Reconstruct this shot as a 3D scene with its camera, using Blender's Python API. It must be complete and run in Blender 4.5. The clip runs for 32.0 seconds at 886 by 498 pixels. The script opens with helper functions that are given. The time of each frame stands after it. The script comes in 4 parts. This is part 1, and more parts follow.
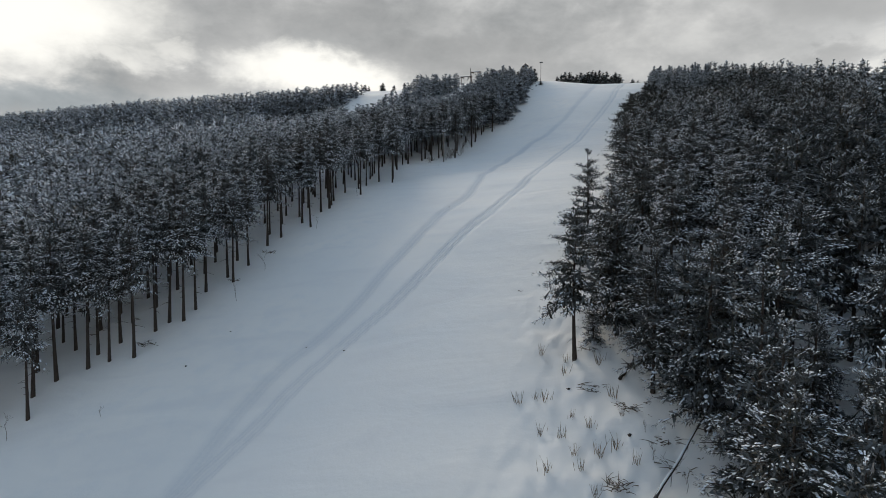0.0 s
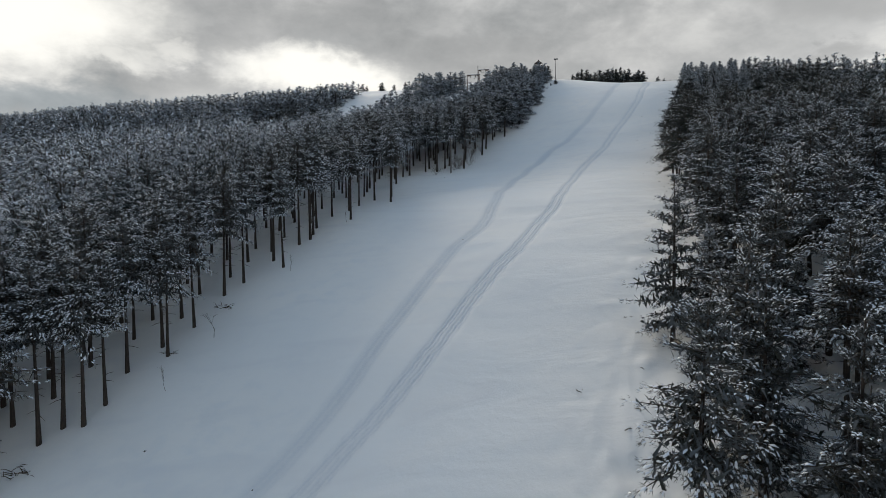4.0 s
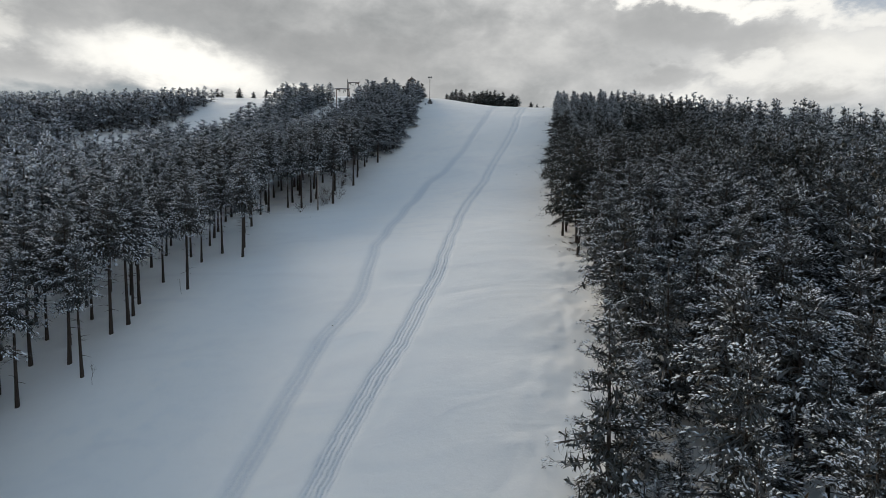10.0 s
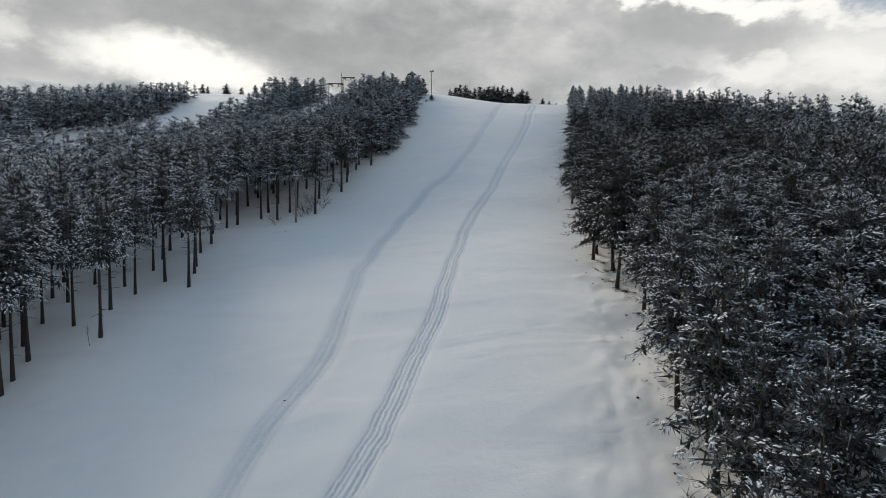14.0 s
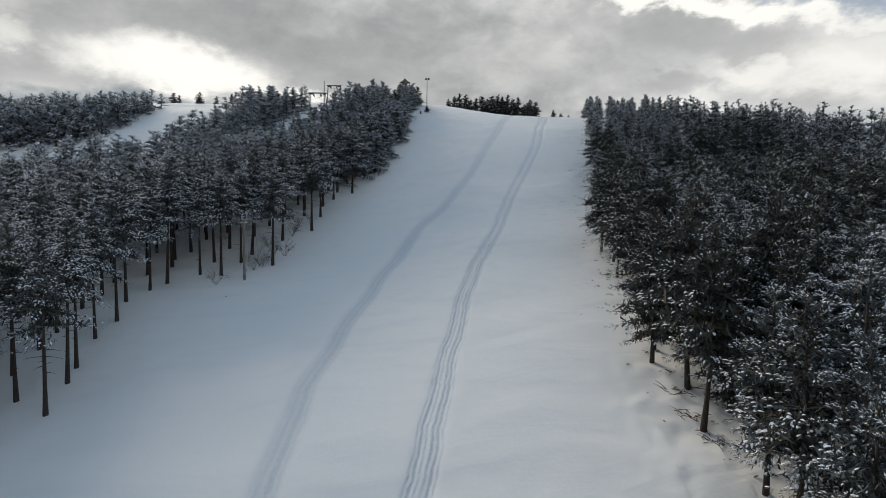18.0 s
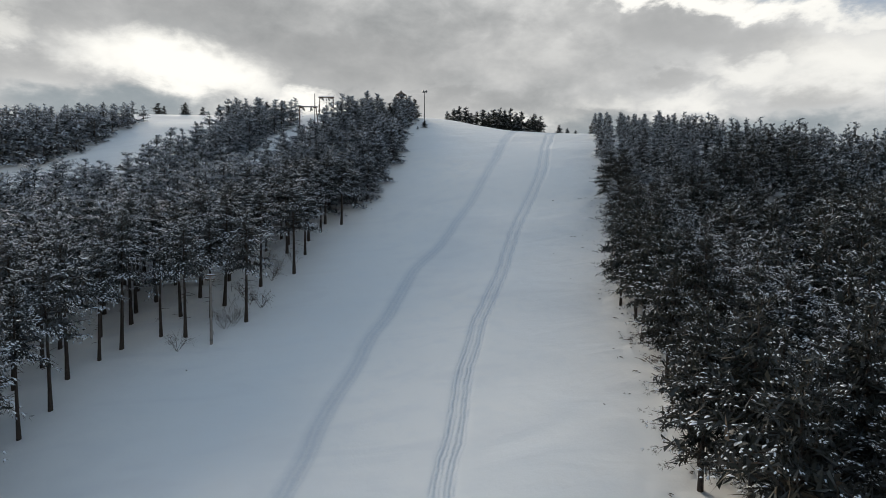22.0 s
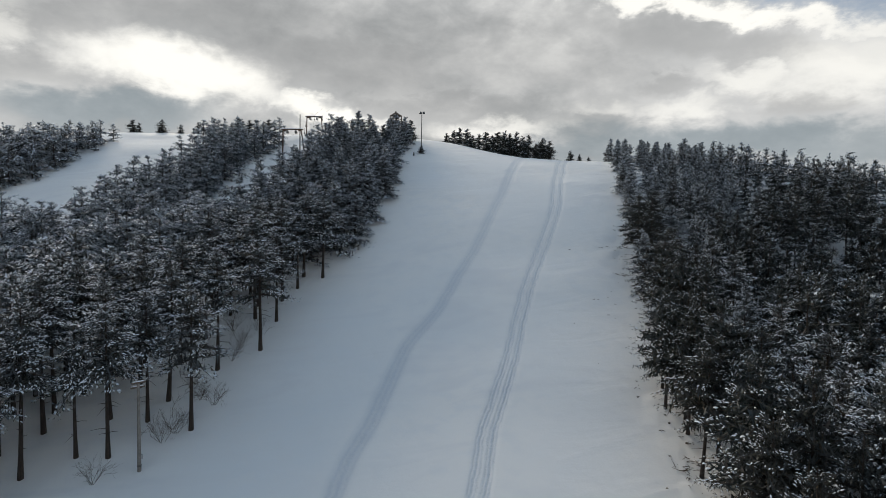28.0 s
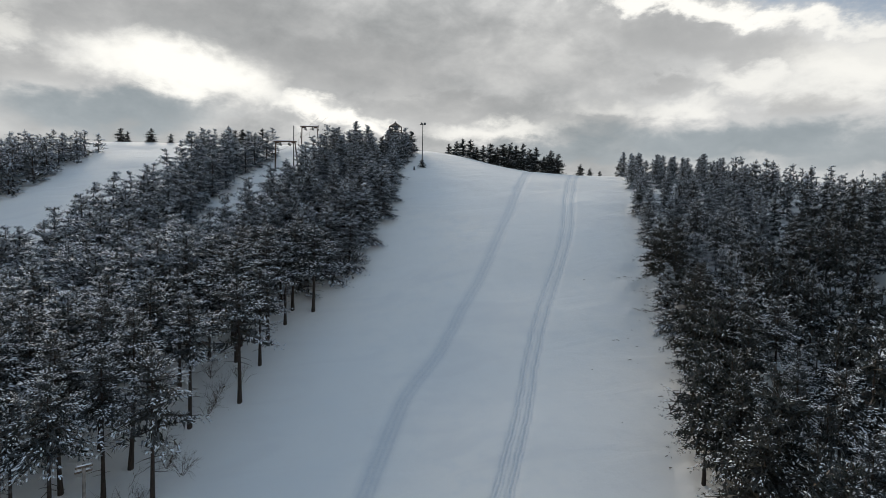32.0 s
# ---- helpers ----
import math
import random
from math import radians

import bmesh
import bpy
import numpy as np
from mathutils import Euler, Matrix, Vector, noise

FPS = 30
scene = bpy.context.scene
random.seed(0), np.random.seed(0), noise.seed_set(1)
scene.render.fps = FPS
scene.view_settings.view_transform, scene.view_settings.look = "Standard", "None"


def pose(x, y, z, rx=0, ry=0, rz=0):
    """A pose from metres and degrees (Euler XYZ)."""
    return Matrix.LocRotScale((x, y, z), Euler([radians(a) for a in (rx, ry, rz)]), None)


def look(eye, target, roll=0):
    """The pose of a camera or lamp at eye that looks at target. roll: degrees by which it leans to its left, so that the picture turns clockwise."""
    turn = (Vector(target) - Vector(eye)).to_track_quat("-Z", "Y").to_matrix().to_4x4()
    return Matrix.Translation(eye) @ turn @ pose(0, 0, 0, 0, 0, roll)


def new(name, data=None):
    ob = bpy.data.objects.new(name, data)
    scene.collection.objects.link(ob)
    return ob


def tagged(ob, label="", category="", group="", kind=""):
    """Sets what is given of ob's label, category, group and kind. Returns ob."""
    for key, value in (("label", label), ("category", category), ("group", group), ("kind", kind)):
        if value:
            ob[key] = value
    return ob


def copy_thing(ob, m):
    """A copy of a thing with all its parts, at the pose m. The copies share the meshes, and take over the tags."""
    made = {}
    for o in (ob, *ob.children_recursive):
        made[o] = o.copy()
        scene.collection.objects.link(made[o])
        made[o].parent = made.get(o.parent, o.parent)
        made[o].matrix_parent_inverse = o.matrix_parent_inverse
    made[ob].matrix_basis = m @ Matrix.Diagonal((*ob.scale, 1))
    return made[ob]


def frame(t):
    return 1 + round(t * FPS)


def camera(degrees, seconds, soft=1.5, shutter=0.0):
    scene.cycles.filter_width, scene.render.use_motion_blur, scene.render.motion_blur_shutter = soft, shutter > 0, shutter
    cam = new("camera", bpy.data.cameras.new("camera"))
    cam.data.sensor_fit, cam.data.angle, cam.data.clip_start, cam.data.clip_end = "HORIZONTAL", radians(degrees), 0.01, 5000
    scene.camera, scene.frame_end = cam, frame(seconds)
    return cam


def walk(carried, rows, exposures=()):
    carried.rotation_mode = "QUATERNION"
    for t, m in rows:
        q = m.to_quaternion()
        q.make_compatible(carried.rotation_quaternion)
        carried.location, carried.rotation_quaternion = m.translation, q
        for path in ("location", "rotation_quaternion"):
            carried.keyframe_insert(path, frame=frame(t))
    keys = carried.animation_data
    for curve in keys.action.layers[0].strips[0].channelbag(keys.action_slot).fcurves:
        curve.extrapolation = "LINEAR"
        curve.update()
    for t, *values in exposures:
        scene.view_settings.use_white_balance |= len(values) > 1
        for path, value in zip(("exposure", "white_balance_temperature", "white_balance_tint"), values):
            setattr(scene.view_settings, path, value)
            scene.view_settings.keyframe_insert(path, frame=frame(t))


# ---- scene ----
cam = camera(75.1, 32.0, soft=0.75)
METRES, EYE, TILT, LEAN, TURN = 110.0, 22.0, -4.0, 0.0, 0.0
ROWS = [
    (0.0, 0.0, 0.0, 0.0, 0.0, 0.0, -0.0),
    (0.5, -0.0032, 0.0212, 0.0017, 0.02, -0.02, -0.02),
    (1.0, -0.0053, 0.0427, 0.0056, 0.07, -0.03, 0.02),
    (1.5, -0.0069, 0.0644, 0.0123, 0.11, -0.03, 0.04),
    (2.0, -0.0082, 0.0861, 0.0191, 0.12, -0.06, 0.08),
    (2.5, -0.0091, 0.108, 0.0243, 0.14, -0.07, 0.12),
    (3.0, -0.0101, 0.1302, 0.0319, 0.15, -0.05, 0.15),
    (3.5, -0.0107, 0.1524, 0.0398, 0.15, -0.06, 0.15),
    (5.5, -0.0127, 0.2364, 0.0705, 0.04, 0.3, -0.03),
    (6.0, -0.0132, 0.2479, 0.0774, 0.04, 0.3, -0.0),
    (6.2, -0.0125, 0.2509, 0.0799, 0.04, 0.33, 0.03),
    (6.3, -0.0121, 0.2525, 0.0811, 0.0, 0.33, 0.03),
    (6.4, -0.0118, 0.2540, 0.0824, -0.62, 0.32, 0.06),
    (6.5, -0.0114, 0.2555, 0.0836, -2.06, 0.31, 0.12),
    (6.6, -0.0119, 0.2561, 0.0851, -5.05, 0.29, 0.25),
    (6.7, -0.0124, 0.2567, 0.0866, -8.2, 0.26, 0.39),
    (6.8, -0.0128, 0.2573, 0.0880, -10.1, 0.24, 0.47),
    (6.9, -0.0133, 0.2579, 0.0895, -11.08, 0.23, 0.52),
    (7.0, -0.0138, 0.2585, 0.091, -11.36, 0.23, 0.53),
    (7.5, -0.0141, 0.2589, 0.0972, -11.34, 0.14, 0.43),
    (8.0, -0.0138, 0.2592, 0.1032, -12.79, 0.03, 0.47),
    (8.5, -0.0136, 0.2614, 0.1097, -12.95, -0.02, 0.46),
    (9.0, -0.0123, 0.2668, 0.1164, -12.89, 0.01, 0.43),
    (9.5, -0.0102, 0.2751, 0.1214, -12.83, 0.04, 0.39),
    (10.0, -0.0075, 0.2852, 0.1223, -12.76, 0.03, 0.41),
    (10.5, -0.0048, 0.2974, 0.1227, -12.71, 0.03, 0.41),
    (11.0, -0.0014, 0.3119, 0.1234, -12.65, 0.06, 0.38),
    (11.5, 0.0024, 0.3277, 0.1244, -12.6, 0.06, 0.36),
    (12.0, 0.0067, 0.3452, 0.1256, -12.53, 0.08, 0.34),
    (12.5, 0.0117, 0.3644, 0.1269, -12.48, 0.12, 0.27),
    (13.0, 0.017, 0.3844, 0.1327, -12.45, 0.12, 0.28),
    (13.5, 0.0225, 0.4051, 0.1407, -12.43, 0.11, 0.21),
    (14.0, 0.0278, 0.4258, 0.1487, -12.41, 0.08, 0.2),
    (14.5, 0.0335, 0.4473, 0.1565, -12.36, 0.09, 0.16),
    (16.5, 0.057, 0.5357, 0.1882, -12.3, 0.17, 0.17),
    (17.0, 0.0626, 0.5581, 0.1964, -12.32, 0.18, 0.17),
    (17.5, 0.0688, 0.5809, 0.2046, -12.31, 0.22, 0.18),
    (18.0, 0.0744, 0.6014, 0.2131, -12.38, 0.46, 0.17),
    (18.5, 0.0784, 0.6164, 0.2209, -12.43, 0.41, 0.23),
    (19.0, 0.0805, 0.6263, 0.2283, -12.47, 0.4, 0.23),
    (19.5, 0.0814, 0.632, 0.2351, -12.5, 0.26, 0.23),
    (20.0, 0.0826, 0.6365, 0.2418, -12.48, 0.1, 0.18),
    (20.5, 0.0845, 0.6433, 0.2486, -12.47, 0.13, 0.17),
    (21.0, 0.0873, 0.6529, 0.2554, -12.43, 0.18, 0.18),
    (21.5, 0.0903, 0.6646, 0.2627, -12.41, 0.19, 0.17),
    (22.0, 0.0935, 0.6782, 0.2694, -12.43, 0.23, 0.15),
    (22.5, 0.097, 0.6929, 0.2717, -12.41, 0.26, 0.13),
    (23.0, 0.1008, 0.7093, 0.2727, -12.41, 0.24, 0.17),
    (23.5, 0.105, 0.727, 0.2748, -12.42, 0.28, 0.14),
    (24.0, 0.1098, 0.7463, 0.282, -12.41, 0.3, 0.12),
    (24.5, 0.1146, 0.7651, 0.2906, -12.47, 0.61, 0.07),
    (25.0, 0.1177, 0.7792, 0.2984, -12.52, 0.57, 0.1),
    (25.5, 0.1187, 0.7884, 0.3058, -12.56, 0.53, 0.16),
    (27.5, 0.1181, 0.7947, 0.33, -12.66, 0.58, -0.13),
    (28.0, 0.118, 0.7946, 0.3362, -12.66, 0.6, -0.16),
    (28.5, 0.118, 0.7945, 0.3424, -12.65, 0.6, -0.2),
    (29.0, 0.1183, 0.7956, 0.3485, -12.6, 0.5, -0.22),
    (29.5, 0.1191, 0.7995, 0.3526, -12.6, 0.54, -0.28),
    (30.0, 0.1203, 0.8058, 0.3526, -12.58, 0.57, -0.25),
    (30.5, 0.1218, 0.8145, 0.3531, -12.54, 0.57, -0.22),
    (31.0, 0.1238, 0.8261, 0.3562, -12.54, 0.58, -0.2),
    (31.5, 0.1269, 0.8402, 0.3634, -12.54, 0.61, -0.26),
    (32.0, 0.1307, 0.8558, 0.3708, -12.51, 0.65, -0.27),
]
walk(cam, [(t, pose(0, 0, EYE, TILT, LEAN, TURN) @ pose(METRES * x, METRES * y, METRES * z, 90 + pitch, roll, yaw)) for t, x, y, z, yaw, pitch, roll in ROWS])

# ---- world and sun ----
SUN_AZ, SUN_EL = radians(-14.0), radians(24.0)


def link(tree, a, b):
    tree.links.new(a, b)


class Nodes:
    """Small helper to wire node trees."""

    def __init__(self, tree):
        self.tree = tree
        tree.nodes.clear()

    def add(self, kind, **values):
        n = self.tree.nodes.new(kind)
        for k, v in values.items():
            setattr(n, k, v)
        return n

    def put(self, socket, v):
        if hasattr(v, "is_output"):
            self.tree.links.new(v, socket)
        else:
            socket.default_value = v

    def math(self, op, a, b=0.0, c=0.0, clamp=False):
        n = self.add("ShaderNodeMath", operation=op, use_clamp=clamp)
        for s, v in zip(n.inputs, (a, b, c)):
            self.put(s, v)
        return n.outputs[0]

    def mix(self, fac, a, b, blend="MIX"):
        n = self.add("ShaderNodeMix", data_type="RGBA", blend_type=blend)
        self.put(n.inputs[0], fac)
        self.put(n.inputs[6], a)
        self.put(n.inputs[7], b)
        return n.outputs[2]

    def noise(self, vector, scale, detail=4.0, rough=0.55, dims="3D", distortion=0.0):
        n = self.add("ShaderNodeTexNoise", noise_dimensions=dims)
        if vector is not None:
            self.put(n.inputs["Vector"], vector)
        n.inputs["Scale"].default_value = scale
        n.inputs["Detail"].default_value = detail
        n.inputs["Roughness"].default_value = rough
        n.inputs["Distortion"].default_value = distortion
        return n.outputs[0]

    def ramp(self, fac, *stops):
        n = self.add("ShaderNodeValToRGB")
        e = n.color_ramp.elements
        while len(e) < len(stops):
            e.new(0.5)
        for q, (p, col) in zip(e, stops):
            q.position, q.color = p, (*col, 1) if len(col) == 3 else col
        self.put(n.inputs[0], fac)
        return n.outputs[0]

    def smooth(self, v, lo, hi, a=0.0, b=1.0):
        n = self.add("ShaderNodeMapRange", interpolation_type="SMOOTHSTEP")
        for s, w in zip(n.inputs, (v, lo, hi, a, b)):
            self.put(s, w)
        return n.outputs[0]


def rgb(r, g, b):
    return (r, g, b, 1.0)


def build_world():
    world = bpy.data.worlds.new("winter_sky")
    world.use_nodes = True
    scene.world = world
    n = Nodes(world.node_tree)
    way = n.add("ShaderNodeTexCoord").outputs["Generated"]
    split = n.add("ShaderNodeSeparateXYZ")
    n.put(split.inputs[0], way)
    x, y, z = split.outputs
    az = n.math("MULTIPLY", n.math("ARCTAN2", x, y), 57.29578)
    el = n.math("MULTIPLY", n.math("ARCSINE", z), 57.29578)
    plane = n.add("ShaderNodeCombineXYZ")
    n.put(plane.inputs[0], n.math("MULTIPLY", az, 0.072))
    n.put(plane.inputs[1], n.math("MULTIPLY", el, 0.120))
    n.put(plane.inputs[2], 3.7)
    flat = plane.outputs[0]
    big = n.noise(flat, 1.3, 8.0, 0.52)
    fine = n.noise(flat, 3.1, 9.0, 0.58, distortion=0.2)
    shift = n.add("ShaderNodeVectorMath", operation="ADD")
    n.put(shift.inputs[0], flat)
    shift.inputs[1].default_value = (7.3, 2.9, 5.1)
    swirl = n.noise(shift.outputs[0], 2.2, 8.0, 0.58)
    wisps = n.math("ADD", n.math("MULTIPLY", big, 0.55), n.math("MULTIPLY", fine, 0.45))
    # directions bent by the noise, so that every cloud has a torn edge
    az_bent = n.math("ADD", az, n.math("MULTIPLY", n.math("SUBTRACT", swirl, 0.5), 13.0))
    el_bent = n.math("ADD", el, n.math("MULTIPLY", n.math("SUBTRACT", fine, 0.5), 5.5))

    def inside(a, e, wa, we, tilt, edge):
        """How far a direction lies inside one long cloud or gap of the sky."""
        c, k = math.cos(radians(tilt)), math.sin(radians(tilt))
        p, q = n.math("SUBTRACT", az_bent, a), n.math("SUBTRACT", el_bent, e)
        along = n.math("DIVIDE", n.math("ADD", n.math("MULTIPLY", p, c), n.math("MULTIPLY", q, k)), wa)
        across = n.math("DIVIDE", n.math("SUBTRACT", n.math("MULTIPLY", q, c), n.math("MULTIPLY", p, k)), we)
        d = n.math("SQRT", n.math("ADD", n.math("MULTIPLY", along, along), n.math("MULTIPLY", across, across)))
        return n.smooth(d, 1.0 + edge, 1.0 - edge)

    def fields(edge, *rows):
        out = None
        for a, e, wa, we, tilt, power in rows:
            g = n.math("MULTIPLY", inside(a, e, wa, we, tilt, edge), power)
            out = g if out is None else n.math("MAXIMUM", out, g)
        return out

    cloud = n.ramp(wisps, (0.34, (0.36, 0.375, 0.38)), (0.46, (0.49, 0.50, 0.50)), (0.54, (0.60, 0.605, 0.60)), (0.66, (0.80, 0.80, 0.78)))
    cloud = n.mix(n.smooth(az, 24.0, 40.0, 0.0, 0.55), cloud, rgb(0.80, 0.80, 0.79))
    heavy = fields(0.6, (3.0, 14.2, 10.0, 2.6, -6, 0.66), (19.0, 15.4, 13.0, 2.6, -4, 0.32), (37.0, 15.6, 12.0, 1.5, -13, 0.55), (-12.0, 17.6, 14.0, 1.9, 0, 0.55),
                   (-20.0, 15.4, 5.0, 1.5, 10, 0.55), (-24.0, 11.4, 5.0, 1.2, 5, 0.5), (11.0, 10.6, 9.0, 1.4, 0, 0.55), (33.2, 12.6, 2.6, 0.8, 0, 0.55), (44.3, 9.8, 2.6, 0.8, 0, 0.5))
    cloud = n.mix(heavy, cloud, n.mix(wisps, rgb(0.30, 0.305, 0.31), rgb(0.52, 0.525, 0.52)))
    gaps = fields(0.55, (-11.5, 12.4, 7.6, 2.1, -4, 1.0), (1.2, 9.4, 5.4, 1.1, -20, 1.0), (-37.0, 15.4, 10.0, 4.0, 0, 1.0), (35.5, 18.3, 15.0, 0.75, -12, 0.95))
    puffs = fields(0.9, (17.0, 8.5, 5.0, 0.8, 3, 0.75), (-29.0, 12.6, 3.0, 0.9, 0, 0.6), (35.2, 10.6, 3.0, 0.7, 5, 0.6), (40.8, 12.2, 3.0, 0.9, -10, 0.65), (47.5, 12.2, 5.0, 2.0, 0, 0.75), (28.0, 10.6, 2.6, 0.6, 0, 0.4), (-25.0, 13.8, 2.0, 0.8, 0, 0.5))
    gaps = n.math("MAXIMUM", gaps, puffs)
    banks = fields(0.55, (-17.0, 8.4, 8.0, 1.5, 4, 0.85), (-36.0, 8.8, 9.0, 1.5, 0, 0.6), (38.0, 7.0, 13.0, 1.7, -3, 0.9), (24.0, 6.4, 7.0, 1.3, 0, 0.75), (50.0, 5.8, 9.0, 2.0, 0, 0.8))
    overhead = n.smooth(el, 18.0, 45.0)
    cloud = n.mix(overhead, cloud, n.mix(1.0, cloud, rgb(0.60, 0.81, 1.02), "MULTIPLY"))
    low = n.smooth(el, 5.0, 1.0)
    cloud = n.mix(n.math("MULTIPLY", low, 0.6), cloud, rgb(0.34, 0.39, 0.43))
    cloud = n.mix(gaps, cloud, rgb(1.15, 1.13, 1.06))
    cloud = n.mix(banks, cloud, n.mix(fine, rgb(0.24, 0.29, 0.32), rgb(0.44, 0.49, 0.52)))
    sky = n.add("ShaderNodeTexSky", sky_type="NISHITA", sun_disc=False, sun_elevation=SUN_EL, sun_rotation=SUN_AZ)
    blue = n.mix(1.0, sky.outputs[0], rgb(0.10, 0.10, 0.10), "MULTIPLY")
    clear = n.math("MULTIPLY", inside(48.0, 18.0, 9.0, 1.5, -12, 0.5), 0.7)
    # a partly open sky behind the camera and overhead
    high = n.math("MULTIPLY", n.smooth(el, 22.0, 42.0), n.smooth(wisps, 0.40, 0.56))
    cloud = n.mix(n.math("MAXIMUM", clear, n.math("MULTIPLY", high, 0.75)), cloud, blue)
    back = n.add("ShaderNodeBackground")
    n.put(back.inputs[0], cloud)
    back.inputs[1].default_value = SKY
    out = n.add("ShaderNodeOutputWorld")
    n.put(out.inputs[0], back.outputs[0])


SKY = 0.92
build_world()
sun = new("sun", bpy.data.lights.new("sun", "SUN"))
sun.data.energy, sun.data.angle, sun.data.color = 3.9, radians(22), (1.0, 0.87, 0.70)
sun.matrix_world = look((0, 0, 0), (-math.sin(SUN_AZ) * math.cos(SUN_EL), -math.cos(SUN_AZ) * math.cos(SUN_EL), -math.sin(SUN_EL)))


# ---- materials ----
AXIS_TURN = radians(22.0)


def material(name):
    m = bpy.data.materials.new(name)
    m.use_nodes = True
    n = Nodes(m.node_tree)
    p = n.add("ShaderNodeBsdfPrincipled")
    out = n.add("ShaderNodeOutputMaterial")
    n.put(out.inputs[0], p.outputs[0])
    return m, n, p


def bump(n, p, height, strength, distance):
    b = n.add("ShaderNodeBump")
    b.inputs["Strength"].default_value, b.inputs["Distance"].default_value = strength, distance
    n.put(b.inputs["Height"], height)
    n.put(p.inputs["Normal"], b.outputs[0])


def snow_field():
    m, n, p = material("snow_field")
    at = n.add("ShaderNodeTexCoord").outputs["Object"]
    big, mid, fine = n.noise(at, 0.05, 3.0), n.noise(at, 0.5, 5.0), n.noise(at, 5.0, 5.0, 0.65)
    wind = n.add("ShaderNodeMapping")
    wind.inputs["Rotation"].default_value, wind.inputs["Scale"].default_value = (0, 0, AXIS_TURN), (0.09, 0.24, 0.2)
    n.put(wind.inputs[0], at)
    drift = n.noise(wind.outputs[0], 1.0, 3.0, 0.45, distortion=0.9)
    c = n.ramp(big, (0.35, (0.82, 0.85, 0.875)), (0.65, (0.88, 0.885, 0.88)))
    c = n.mix(n.smooth(mid, 0.45, 0.72), c, rgb(0.83, 0.85, 0.865))
    c = n.mix(n.smooth(drift, 0.50, 0.72, 0.0, 0.5), c, rgb(0.77, 0.79, 0.82))

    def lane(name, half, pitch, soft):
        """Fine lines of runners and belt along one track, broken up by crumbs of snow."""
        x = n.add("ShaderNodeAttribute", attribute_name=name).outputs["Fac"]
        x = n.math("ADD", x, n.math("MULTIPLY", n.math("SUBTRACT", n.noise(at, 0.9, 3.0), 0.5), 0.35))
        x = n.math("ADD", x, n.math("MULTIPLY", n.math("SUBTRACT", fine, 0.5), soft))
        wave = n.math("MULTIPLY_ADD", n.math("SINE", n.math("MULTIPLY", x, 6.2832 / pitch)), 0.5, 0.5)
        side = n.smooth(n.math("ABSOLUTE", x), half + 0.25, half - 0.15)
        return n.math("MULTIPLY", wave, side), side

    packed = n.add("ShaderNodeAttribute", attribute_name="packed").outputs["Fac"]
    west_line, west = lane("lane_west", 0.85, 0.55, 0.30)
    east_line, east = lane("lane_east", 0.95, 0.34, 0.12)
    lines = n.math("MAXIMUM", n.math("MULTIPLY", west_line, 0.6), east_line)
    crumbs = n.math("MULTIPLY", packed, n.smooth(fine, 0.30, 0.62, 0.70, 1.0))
    # packed snow tone, darkened along the grooves: their shade is put into the colour
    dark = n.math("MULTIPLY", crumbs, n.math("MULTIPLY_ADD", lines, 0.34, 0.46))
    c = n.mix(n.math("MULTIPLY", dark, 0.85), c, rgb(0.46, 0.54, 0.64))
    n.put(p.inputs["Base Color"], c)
    p.inputs["Roughness"].default_value = 0.9
    p.inputs["Specular IOR Level"].default_value = 0.08
    grain = n.math("ADD", n.math("MULTIPLY", mid, 0.35), n.math("MULTIPLY", fine, n.math("ADD", 0.08, n.math("MULTIPLY", packed, 0.3))))
    grain = n.math("ADD", grain, n.math("MULTIPLY", drift, 0.8))
    grain = n.math("SUBTRACT", grain, n.math("MULTIPLY", lines, n.math("MULTIPLY", packed, 0.22)))
    bump(n, p, grain, 0.55, 0.30)
    return m


def snow_load():
    m, n, p = material("snow_load")
    g = n.add("ShaderNodeNewGeometry")
    c = n.ramp(g.outputs["Random Per Island"], (0.0, (0.68, 0.76, 0.87)), (1.0, (0.86, 0.90, 0.95)))
    n.put(p.inputs["Base Color"], c)
    p.inputs["Roughness"].default_value = 0.7
    p.inputs["Specular IOR Level"].default_value = 0.2
    return m


def needles(name, frosted):
    m, n, p = material(name)
    g = n.add("ShaderNodeNewGeometry")
    o = n.add("ShaderNodeObjectInfo").outputs["Random"]
    c = n.ramp(g.outputs["Random Per Island"], (0.0, (0.012, 0.019, 0.019)), (0.60, (0.027, 0.036, 0.033)), (0.88, (0.050, 0.050, 0.040)), (1.0, (0.095, 0.072, 0.052)))
    c = n.mix(n.math("MULTIPLY", o, 0.35), c, rgb(0.050, 0.036, 0.020))
    frost = n.noise(g.outputs["Position"], 1.7, 5.0, 0.6)
    rime = n.smooth(n.math("ADD", n.math("MULTIPLY", frost, 0.8), n.math("MULTIPLY", n.math("FRACT", n.math("MULTIPLY", g.outputs["Random Per Island"], 37.0)), 0.35)), 0.42, 0.72, 0.0, frosted)
    c = n.mix(rime, c, rgb(0.50, 0.57, 0.66))
    n.put(p.inputs["Base Color"], c)
    p.inputs["Roughness"].default_value = 0.75
    p.inputs["Specular IOR Level"].default_value = 0.2
    return m


